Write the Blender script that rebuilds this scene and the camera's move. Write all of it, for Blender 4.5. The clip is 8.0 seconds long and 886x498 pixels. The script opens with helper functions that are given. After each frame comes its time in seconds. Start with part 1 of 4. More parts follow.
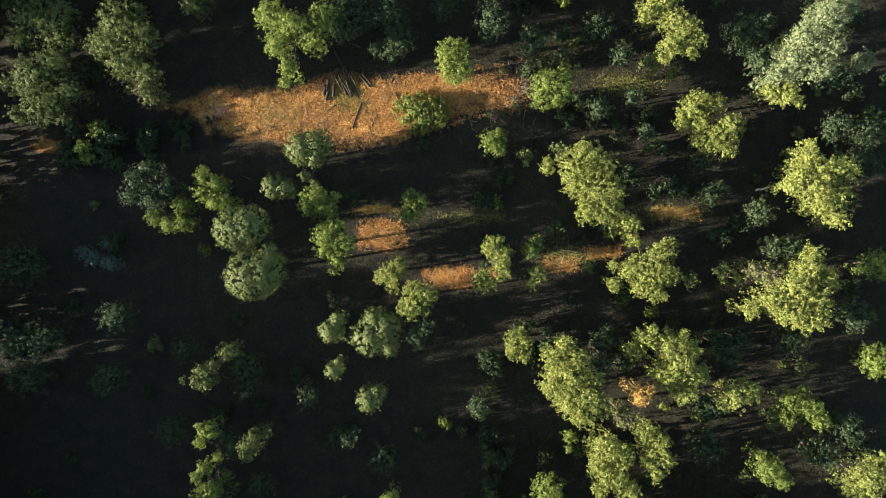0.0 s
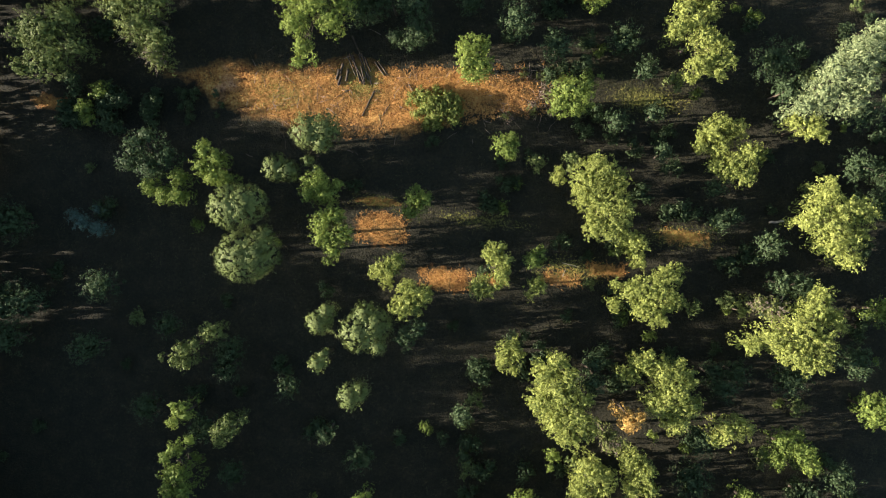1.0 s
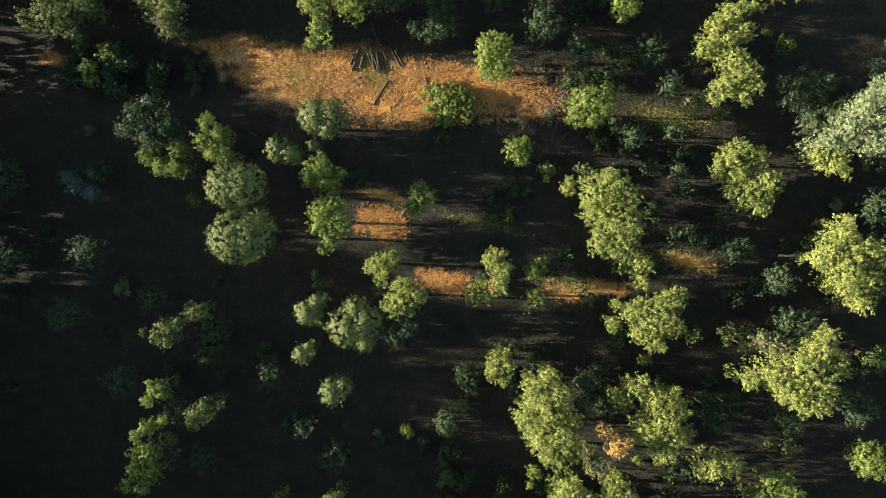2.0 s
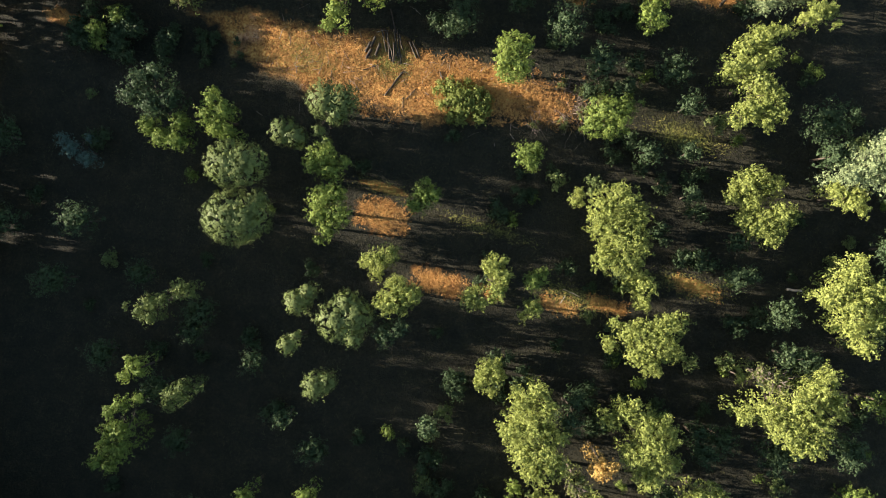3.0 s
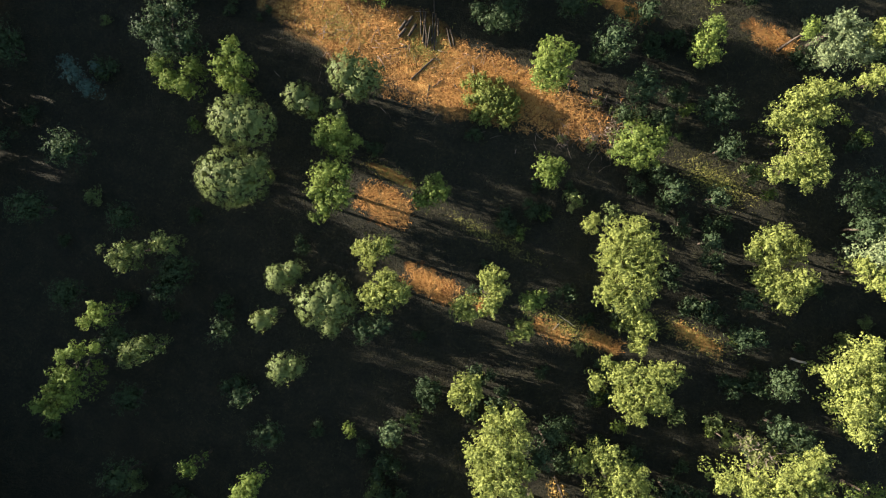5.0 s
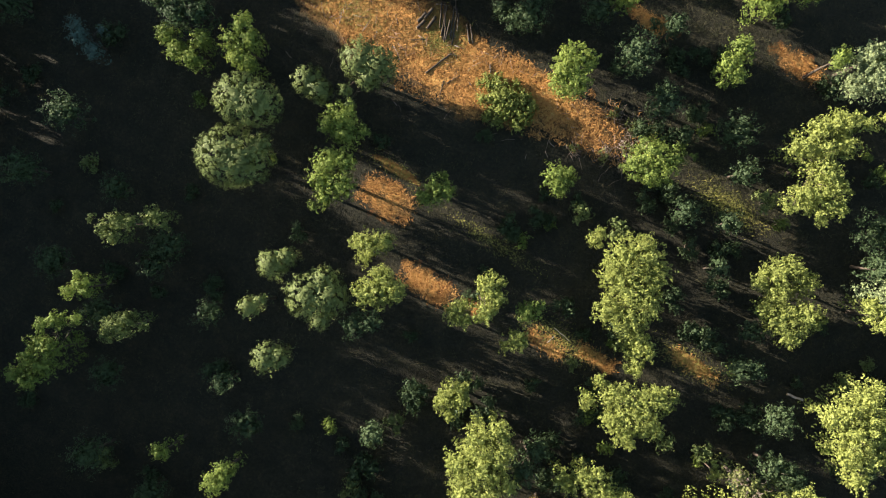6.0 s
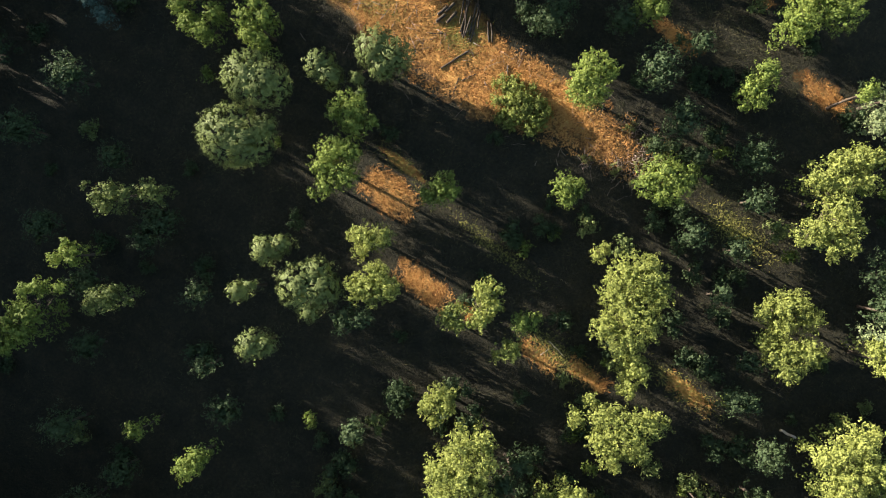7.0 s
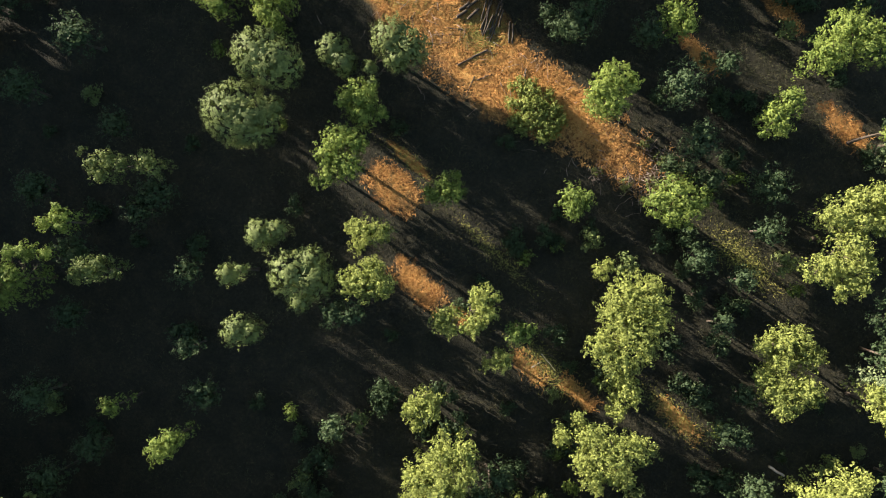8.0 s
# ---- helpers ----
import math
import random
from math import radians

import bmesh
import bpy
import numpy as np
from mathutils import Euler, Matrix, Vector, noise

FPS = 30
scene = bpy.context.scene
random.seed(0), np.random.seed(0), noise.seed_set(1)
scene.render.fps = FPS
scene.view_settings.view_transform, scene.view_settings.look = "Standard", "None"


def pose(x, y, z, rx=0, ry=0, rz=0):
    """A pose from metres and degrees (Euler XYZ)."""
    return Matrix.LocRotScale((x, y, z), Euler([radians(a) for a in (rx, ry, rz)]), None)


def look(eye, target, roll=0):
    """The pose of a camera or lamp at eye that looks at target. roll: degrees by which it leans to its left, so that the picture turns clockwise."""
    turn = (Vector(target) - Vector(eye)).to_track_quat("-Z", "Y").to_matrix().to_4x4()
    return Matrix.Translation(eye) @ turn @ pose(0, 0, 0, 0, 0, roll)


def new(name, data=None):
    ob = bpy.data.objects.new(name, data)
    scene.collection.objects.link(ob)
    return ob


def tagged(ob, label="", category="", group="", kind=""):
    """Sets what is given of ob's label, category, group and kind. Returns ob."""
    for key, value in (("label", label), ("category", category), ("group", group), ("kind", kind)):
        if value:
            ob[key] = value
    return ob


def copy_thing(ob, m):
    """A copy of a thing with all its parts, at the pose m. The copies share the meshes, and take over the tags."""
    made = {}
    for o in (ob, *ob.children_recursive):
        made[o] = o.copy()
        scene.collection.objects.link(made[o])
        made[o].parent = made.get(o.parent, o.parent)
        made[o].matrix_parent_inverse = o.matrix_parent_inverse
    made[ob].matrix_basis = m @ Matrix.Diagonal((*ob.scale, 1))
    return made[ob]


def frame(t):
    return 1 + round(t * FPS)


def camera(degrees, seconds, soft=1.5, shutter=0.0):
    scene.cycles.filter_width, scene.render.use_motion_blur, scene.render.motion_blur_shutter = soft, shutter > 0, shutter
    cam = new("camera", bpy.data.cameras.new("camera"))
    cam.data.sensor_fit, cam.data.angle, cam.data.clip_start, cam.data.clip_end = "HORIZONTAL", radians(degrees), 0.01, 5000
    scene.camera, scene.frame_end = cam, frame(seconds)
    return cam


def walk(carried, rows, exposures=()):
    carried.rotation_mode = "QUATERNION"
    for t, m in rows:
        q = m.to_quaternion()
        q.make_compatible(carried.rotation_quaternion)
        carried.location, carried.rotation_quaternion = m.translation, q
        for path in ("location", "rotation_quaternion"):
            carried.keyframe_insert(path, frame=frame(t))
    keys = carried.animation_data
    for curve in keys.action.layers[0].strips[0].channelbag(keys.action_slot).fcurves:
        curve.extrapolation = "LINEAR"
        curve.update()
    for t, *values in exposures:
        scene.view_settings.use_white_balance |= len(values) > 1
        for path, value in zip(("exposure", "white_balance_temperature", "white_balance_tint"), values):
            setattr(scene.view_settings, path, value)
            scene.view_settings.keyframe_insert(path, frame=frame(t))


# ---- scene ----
# Descending drone over a mixed young wood in low evening sun; x right, y up in the first picture, ground near z = 0.
# ---- camera ----
cam = camera(65.0, 8.0, soft=1.05)
PATH = [
    (0.0, pose(0.000, 0.000, 82.042, -0.478, 2.307, -0.019)),
    (0.5, pose(-0.068, 0.194, 80.833, -0.478, 2.306, 2.973)),
    (1.0, pose(-0.140, 0.379, 79.652, -0.478, 2.305, 5.894)),
    (1.5, pose(-0.217, 0.555, 78.499, -0.478, 2.304, 8.749)),
    (2.0, pose(-0.299, 0.722, 77.373, -0.477, 2.303, 11.548)),
    (2.5, pose(-0.385, 0.882, 76.275, -0.477, 2.302, 14.296)),
    (3.0, pose(-0.475, 1.033, 75.203, -0.477, 2.301, 17.001)),
    (3.5, pose(-0.569, 1.178, 74.158, -0.476, 2.300, 19.670)),
    (4.0, pose(-0.668, 1.316, 73.139, -0.476, 2.299, 22.310)),
    (4.5, pose(-0.771, 1.448, 72.146, -0.476, 2.297, 24.928)),
    (5.0, pose(-0.878, 1.575, 71.179, -0.475, 2.296, 27.532)),
    (5.5, pose(-0.989, 1.696, 70.237, -0.475, 2.294, 30.129)),
    (6.0, pose(-1.104, 1.812, 69.321, -0.474, 2.293, 32.726)),
    (6.5, pose(-1.223, 1.925, 68.430, -0.474, 2.291, 35.329)),
    (7.0, pose(-1.346, 2.033, 67.563, -0.473, 2.289, 37.947)),
    (7.5, pose(-1.473, 2.139, 66.721, -0.473, 2.287, 40.587)),
    (8.0, pose(-1.604, 2.241, 65.903, -0.472, 2.286, 43.255)),
]
walk(cam, PATH, [(0.0, 2.2), (8.0, 2.16)])

# ---- light ----
SUN_ELEVATION = radians(12.0)
SUN_HEADING = radians(9.5)          # the way the light travels over the ground, from +x towards +y
flow = Vector((math.cos(SUN_HEADING) * math.cos(SUN_ELEVATION), math.sin(SUN_HEADING) * math.cos(SUN_ELEVATION), -math.sin(SUN_ELEVATION)))
lamp = bpy.data.lights.new("sun", "SUN")
lamp.energy, lamp.angle, lamp.color = 5.0, radians(0.5), (1.0, 0.888, 0.765)
sun = new("sun", lamp)
sun.matrix_world = look((-120, -20, 60), Vector((-120, -20, 60)) + flow)
world = bpy.data.worlds.new("evening_sky")
scene.world = world
world.use_nodes = True
wn = world.node_tree.nodes
sky = wn.new("ShaderNodeTexSky")
sky.sky_type, sky.sun_disc = "NISHITA", False
sky.sun_elevation, sky.sun_rotation = SUN_ELEVATION, math.atan2(-flow.x, -flow.y)
world.node_tree.links.new(sky.outputs[0], wn["Background"].inputs[0])
wn["Background"].inputs[1].default_value = 0.071


# ---- materials ----
def nodes_of(name):
    mat = bpy.data.materials.new(name)
    mat.use_nodes = True
    tree_ = mat.node_tree
    tree_.nodes.clear()
    return mat, tree_, tree_.nodes, tree_.links


def ramp(nodes, stops):
    node = nodes.new("ShaderNodeValToRGB")
    el = node.color_ramp.elements
    while len(el) < len(stops):
        el.new(0.5)
    for e, (at, col) in zip(el, stops):
        e.position, e.color = at, (*col, 1)
    return node


def leaf_material(name, dark, mid, light, through_light=0.28, rough=0.6):
    """Foliage: each leaf its own shade, whole boughs drift in hue, light shines through."""
    mat, _, n, l = nodes_of(name)
    geo, tex, noi = n.new("ShaderNodeNewGeometry"), n.new("ShaderNodeTexCoord"), n.new("ShaderNodeTexNoise")
    noi.inputs["Scale"].default_value, noi.inputs["Detail"].default_value = 0.9, 3
    l.new(tex.outputs["Object"], noi.inputs["Vector"])
    info = n.new("ShaderNodeObjectInfo")
    a = n.new("ShaderNodeMath"); a.operation = "MULTIPLY_ADD"; a.inputs[1].default_value = 0.36
    l.new(geo.outputs["Random Per Island"], a.inputs[0])
    b = n.new("ShaderNodeMath"); b.operation = "MULTIPLY_ADD"; b.inputs[1].default_value = 0.6; b.inputs[2].default_value = -0.09
    l.new(noi.outputs["Fac"], b.inputs[0]); l.new(b.outputs[0], a.inputs[2])
    c = n.new("ShaderNodeMath"); c.operation = "MULTIPLY_ADD"; c.inputs[1].default_value = 0.16
    l.new(info.outputs["Random"], c.inputs[0]); l.new(a.outputs[0], c.inputs[2])
    r = ramp(n, [(0.05, dark), (0.5, mid), (0.95, light)])
    l.new(c.outputs[0], r.inputs[0])
    bs, tr, mx, out = n.new("ShaderNodeBsdfPrincipled"), n.new("ShaderNodeBsdfTranslucent"), n.new("ShaderNodeMixShader"), n.new("ShaderNodeOutputMaterial")
    bs.inputs["Roughness"].default_value = rough
    bs.inputs["Specular IOR Level"].default_value = 0.12
    l.new(r.outputs[0], bs.inputs["Base Color"]); l.new(r.outputs[0], tr.inputs["Color"])
    mx.inputs[0].default_value = through_light
    l.new(bs.outputs[0], mx.inputs[1]); l.new(tr.outputs[0], mx.inputs[2]); l.new(mx.outputs[0], out.inputs[0])
    return mat


def rough_material(name, stops, scale, fine, bump, rough=0.9, stretch=(1, 1, 1), islands=0.0):
    """Bark, wood, earth: two scales of noise in the colour and a fine relief."""
    mat, _, n, l = nodes_of(name)
    tex, mp = n.new("ShaderNodeTexCoord"), n.new("ShaderNodeMapping")
    mp.inputs["Scale"].default_value = stretch
    l.new(tex.outputs["Object"], mp.inputs["Vector"])
    big, small = n.new("ShaderNodeTexNoise"), n.new("ShaderNodeTexNoise")
    for t_, s, d in ((big, scale, 4), (small, fine, 6)):
        t_.inputs["Scale"].default_value, t_.inputs["Detail"].default_value = s, d
        l.new(mp.outputs[0], t_.inputs["Vector"])
    m = n.new("ShaderNodeMath"); m.operation = "MULTIPLY_ADD"; m.inputs[1].default_value = 0.55
    l.new(small.outputs["Fac"], m.inputs[0])
    h = n.new("ShaderNodeMath"); h.operation = "MULTIPLY_ADD"; h.inputs[1].default_value = 0.75; h.inputs[2].default_value = -0.15
    l.new(big.outputs["Fac"], h.inputs[0]); l.new(h.outputs[0], m.inputs[2])
    top = m
    if islands:
        geo, top = n.new("ShaderNodeNewGeometry"), n.new("ShaderNodeMath")
        top.operation, top.inputs[1].default_value = "MULTIPLY_ADD", islands
        sub = n.new("ShaderNodeMath"); sub.operation = "SUBTRACT"; sub.inputs[1].default_value = islands / 2
        l.new(m.outputs[0], sub.inputs[0])
        l.new(geo.outputs["Random Per Island"], top.inputs[0]); l.new(sub.outputs[0], top.inputs[2])
    r = ramp(n, stops)
    l.new(top.outputs[0], r.inputs[0])
    bs, out, bp = n.new("ShaderNodeBsdfPrincipled"), n.new("ShaderNodeOutputMaterial"), n.new("ShaderNodeBump")
    bs.inputs["Roughness"].default_value = rough
    bs.inputs["Specular IOR Level"].default_value = 0.2
    bp.inputs["Strength"].default_value, bp.inputs["Distance"].default_value = bump, 0.05
    l.new(small.outputs["Fac"], bp.inputs["Height"]); l.new(bp.outputs[0], bs.inputs["Normal"])
    l.new(r.outputs[0], bs.inputs["Base Color"]); l.new(bs.outputs[0], out.inputs[0])
    return mat


LEAF = {
    "aspen": leaf_material("aspen_leaf", (0.088, 0.110, 0.029), (0.236, 0.268, 0.070), (0.37, 0.398, 0.112)),
    "oak": leaf_material("broad_leaf", (0.060, 0.092, 0.025), (0.155, 0.205, 0.046), (0.29, 0.33, 0.075)),
    "dull": leaf_material("olive_leaf", (0.058, 0.082, 0.029), (0.132, 0.164, 0.052), (0.245, 0.268, 0.092)),
    "willow": leaf_material("willow_leaf", (0.058, 0.084, 0.029), (0.120, 0.150, 0.050), (0.205, 0.235, 0.078), 0.06),
    "pale": leaf_material("silver_leaf", (0.10, 0.132, 0.062), (0.178, 0.218, 0.102), (0.27, 0.305, 0.150), 0.2),
    # greens lowered so that shade is in the leaf colour itself
    "dark": leaf_material("shade_toned_leaf", (0.028, 0.048, 0.022), (0.053, 0.080, 0.036), (0.092, 0.122, 0.053)),
    "spruce": leaf_material("spruce_needle", (0.035, 0.070, 0.055), (0.075, 0.12, 0.098), (0.12, 0.17, 0.14), 0.1),
    "rust": leaf_material("autumn_leaf", (0.24, 0.15, 0.045), (0.46, 0.29, 0.085), (0.56, 0.42, 0.15)),
    "bare": leaf_material("thin_leaf", (0.065, 0.085, 0.028), (0.14, 0.16, 0.050), (0.24, 0.23, 0.10)),
}
BARK = rough_material("bark", [(0.2, (0.035, 0.026, 0.018)), (0.55, (0.085, 0.066, 0.05)), (0.85, (0.16, 0.135, 0.11))], 2.5, 22, 0.8, stretch=(1, 1, 0.35))
TWIG = rough_material("dead_twig", [(0.2, (0.10, 0.075, 0.06)), (0.55, (0.22, 0.17, 0.14)), (0.9, (0.38, 0.31, 0.27))], 1.5, 14, 0.4, islands=0.3)
LOG_BARK = rough_material("log_bark", [(0.2, (0.03, 0.024, 0.019)), (0.55, (0.065, 0.050, 0.037)), (0.9, (0.15, 0.115, 0.085))], 3, 25, 0.8)
LOG_PALE = rough_material("peeled_log", [(0.2, (0.22, 0.18, 0.14)), (0.55, (0.42, 0.36, 0.29)), (0.9, (0.58, 0.52, 0.44))], 2, 20, 0.4)
CUT = rough_material("cut_wood", [(0.2, (0.26, 0.17, 0.09)), (0.6, (0.42, 0.30, 0.17)), (0.9, (0.52, 0.40, 0.25))], 6, 40, 0.3)


def ground_material():
    """Dark humus with brown litter; along the open strip a mat of dead orange bracken and bare pinkish soil, painted
    also as small sunlit patches.
    """
    mat, _, n, l = nodes_of("litter_ground")
    tex = n.new("ShaderNodeTexCoord")

    def noise_(scale, detail, rough=0.55):
        t_ = n.new("ShaderNodeTexNoise")
        t_.inputs["Scale"].default_value, t_.inputs["Detail"].default_value, t_.inputs["Roughness"].default_value = scale, detail, rough
        l.new(tex.outputs["Object"], t_.inputs["Vector"])
        return t_.outputs["Fac"]

    def math_(op, a, b=None, c=None, clamp=False):
        m = n.new("ShaderNodeMath")
        m.operation, m.use_clamp = op, clamp
        for i, v in enumerate((a, b, c)):
            if isinstance(v, (int, float)):
                m.inputs[i].default_value = v
            elif v is not None:
                l.new(v, m.inputs[i])
        return m.outputs[0]

    wide, patch, fine, grain = noise_(0.12, 4), noise_(0.55, 5), noise_(3.4, 6, 0.68), noise_(9.0, 4, 0.6)
    xyz = n.new("ShaderNodeSeparateXYZ")
    l.new(tex.outputs["Object"], xyz.inputs[0])
    # beside and along the middle line of the strip
    beside = math_("ABSOLUTE", math_("MULTIPLY_ADD", xyz.outputs[0], -0.106, math_("SUBTRACT", xyz.outputs[1], 17.5)))
    beside = math_("MULTIPLY_ADD", wide, 9.0, math_("MULTIPLY_ADD", patch, 3.5, math_("SUBTRACT", beside, 6.0)))
    beside = math_("ADD", beside, math_("MINIMUM", math_("MAXIMUM", math_("MULTIPLY_ADD", xyz.outputs[0], 0.14, 1.7), 0.0), 3.2))
    open_ = math_("MULTIPLY_ADD", beside, -0.5, 2.3, clamp=True)
    east = math_("MULTIPLY_ADD", math_("MULTIPLY_ADD", patch, 8.0, xyz.outputs[0]), -0.125, 1.4, clamp=True)
    # straw stops short in the west, so the shaded end stays dark
    west = math_("MULTIPLY_ADD", math_("MULTIPLY_ADD", xyz.outputs[1], 2.3, math_("MULTIPLY_ADD", patch, 12.0, xyz.outputs[0])), 0.2, -1.1, clamp=True)
    open_ = math_("MULTIPLY", math_("MULTIPLY", open_, east), west)
    # bright straw put where sun patches fall on the dark floor
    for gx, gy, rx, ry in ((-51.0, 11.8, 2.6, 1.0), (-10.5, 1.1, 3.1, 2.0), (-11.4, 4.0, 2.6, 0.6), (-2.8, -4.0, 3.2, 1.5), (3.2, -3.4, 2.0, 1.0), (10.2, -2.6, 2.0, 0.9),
                           (15.4, -1.2, 2.2, 0.8), (23.9, 3.5, 2.6, 0.8), (16.4, 33.8, 3.0, 1.3), (2.0, 29.8, 3.0, 1.0), (5.0, 37.7, 2.5, 1.0)):      # pools of sunlight painted in the straw colours
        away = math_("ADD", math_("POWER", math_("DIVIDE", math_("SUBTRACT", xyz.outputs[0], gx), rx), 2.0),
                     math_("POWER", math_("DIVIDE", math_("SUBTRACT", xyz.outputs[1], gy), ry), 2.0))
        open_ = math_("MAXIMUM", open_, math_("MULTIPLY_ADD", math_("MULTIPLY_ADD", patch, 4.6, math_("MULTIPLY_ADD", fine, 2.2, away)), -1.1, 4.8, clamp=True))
    tone = math_("MULTIPLY_ADD", fine, 1.35, math_("MULTIPLY_ADD", patch, 0.9, math_("MULTIPLY_ADD", grain, 0.5, -0.88)))
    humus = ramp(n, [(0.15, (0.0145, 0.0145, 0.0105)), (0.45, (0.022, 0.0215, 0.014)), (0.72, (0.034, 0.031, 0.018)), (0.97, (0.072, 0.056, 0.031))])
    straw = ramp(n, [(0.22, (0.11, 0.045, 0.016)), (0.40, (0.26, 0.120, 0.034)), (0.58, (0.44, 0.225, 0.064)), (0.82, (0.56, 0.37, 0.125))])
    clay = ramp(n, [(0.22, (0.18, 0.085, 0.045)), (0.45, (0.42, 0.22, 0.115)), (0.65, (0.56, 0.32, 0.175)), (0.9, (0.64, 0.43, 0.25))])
    for r_ in (humus, straw, clay):
        l.new(tone, r_.inputs[0])
    bare = n.new("ShaderNodeMix"); bare.data_type = "RGBA"
    l.new(math_("MULTIPLY_ADD", noise_(0.28, 3), 6.0, -3.5, clamp=True), bare.inputs["Factor"])
    l.new(straw.outputs[0], bare.inputs["A"]); l.new(clay.outputs[0], bare.inputs["B"])
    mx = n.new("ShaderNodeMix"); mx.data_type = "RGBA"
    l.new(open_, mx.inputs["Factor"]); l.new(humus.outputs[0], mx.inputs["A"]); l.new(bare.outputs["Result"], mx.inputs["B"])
    bs, out, bp = n.new("ShaderNodeBsdfPrincipled"), n.new("ShaderNodeOutputMaterial"), n.new("ShaderNodeBump")
    bs.inputs["Roughness"].default_value, bs.inputs["Specular IOR Level"].default_value = 0.95, 0.15
    bp.inputs["Strength"].default_value, bp.inputs["Distance"].default_value = 0.9, 0.3
    l.new(math_("MULTIPLY_ADD", grain, 0.35, fine), bp.inputs["Height"])
    l.new(bp.outputs[0], bs.inputs["Normal"]); l.new(mx.outputs["Result"], bs.inputs["Base Color"]); l.new(bs.outputs[0], out.inputs[0])
    return mat


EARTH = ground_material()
BRACKEN = rough_material("dry_bracken", [(0.08, (0.16, 0.065, 0.020)), (0.40, (0.42, 0.20, 0.060)), (0.72, (0.47, 0.255, 0.082)), (0.95, (0.52, 0.35, 0.13))], 0.25, 3, 0.2, islands=0.35)
UNDERGROWTH = rough_material("forest_undergrowth", [(0.10, (0.022, 0.023, 0.013)), (0.5, (0.040, 0.042, 0.021)), (0.78, (0.072, 0.064, 0.030)), (0.95, (0.065, 0.082, 0.032))], 0.25, 3, 0.2, islands=0.6)
GRASS = rough_material("yellow_grass", [(0.1, (0.10, 0.11, 0.025)), (0.5, (0.20, 0.20, 0.045)), (0.9, (0.32, 0.28, 0.085))], 0.5, 4, 0.2, islands=0.6)


# ---- mesh helpers ----
def mesh_from(name, verts, faces, material, smooth=False):
    """verts (n, 3); faces (m, k) with one k for all."""
    me = bpy.data.meshes.new(name)
    verts, faces = np.asarray(verts, np.float32), np.asarray(faces, np.int32)
    me.vertices.add(len(verts)); me.vertices.foreach_set("co", verts.ravel())
    k = faces.shape[1]
    me.loops.add(faces.size); me.loops.foreach_set("vertex_index", faces.ravel())
    me.polygons.add(len(faces)); me.polygons.foreach_set("loop_start", np.arange(0, faces.size, k, dtype=np.int32))
    me.update(calc_edges=True)
    me.materials.append(material)
    if smooth:
        me.polygons.foreach_set("use_smooth", np.ones(len(faces), bool))
    return me


def tube(points, radii, sides=6):
    """A tapered round bar along points, with closed ends, as (verts, quads)."""
    points, verts, quads = np.asarray(points, float), [], []
    for i, (p, r) in enumerate(zip(points, radii)):
        d = points[min(i + 1, len(points) - 1)] - points[max(i - 1, 0)]
        d /= np.linalg.norm(d) + 1e-9
        u = np.cross(d, (0.31, 0.95, 0.05) if abs(d[2]) > 0.5 else (0, 0, 1.0)); u /= np.linalg.norm(u)
        w = np.cross(d, u)
        a = np.arange(sides) / sides * 2 * math.pi
        verts.append(p + r * (np.cos(a)[:, None] * u + np.sin(a)[:, None] * w))
    for i in range(len(points) - 1):
        for s in range(sides):
            t_ = (s + 1) % sides
            quads.append((i * sides + s, i * sides + t_, (i + 1) * sides + t_, (i + 1) * sides + s))
    verts = np.concatenate(verts + [points[:1], points[-1:]])
    first, last = len(verts) - 2, len(verts) - 1
    end = (len(points) - 1) * sides
    for s in range(0, sides - 1, 2):
        quads.append((first, (s + 2) % sides, s + 1, s))
        quads.append((last, end + s, end + s + 1, end + (s + 2) % sides))
    return verts, np.array(quads)


def join(pieces):
    verts, faces, n = [], [], 0
    for v, f in pieces:
        verts.append(v); faces.append(f + n); n += len(v)
    return np.concatenate(verts), np.concatenate(faces)


def part(name, me, parent, label=""):
    ob = new(name, me)
    ob.parent = parent
    return tagged(ob, label) if label else ob


def unit(v):
    return v / (np.linalg.norm(v, axis=-1, keepdims=True) + 1e-9)


def leaves(centres, normals, length, width, rng):
    """A folded diamond leaf at every centre, facing along its normal."""
    k = len(centres)
    along = unit(np.cross(normals, rng.normal(size=(k, 3))))
    across = np.cross(normals, along)
    ln, wd = length[:, None] * along / 2, width[:, None] * across / 2
    lift = normals * width[:, None] * 0.18
    verts = np.stack([centres - ln, centres + wd + lift, centres + ln, centres - wd + lift], 1).reshape(-1, 3)
    return verts, np.arange(4 * k).reshape(-1, 4)


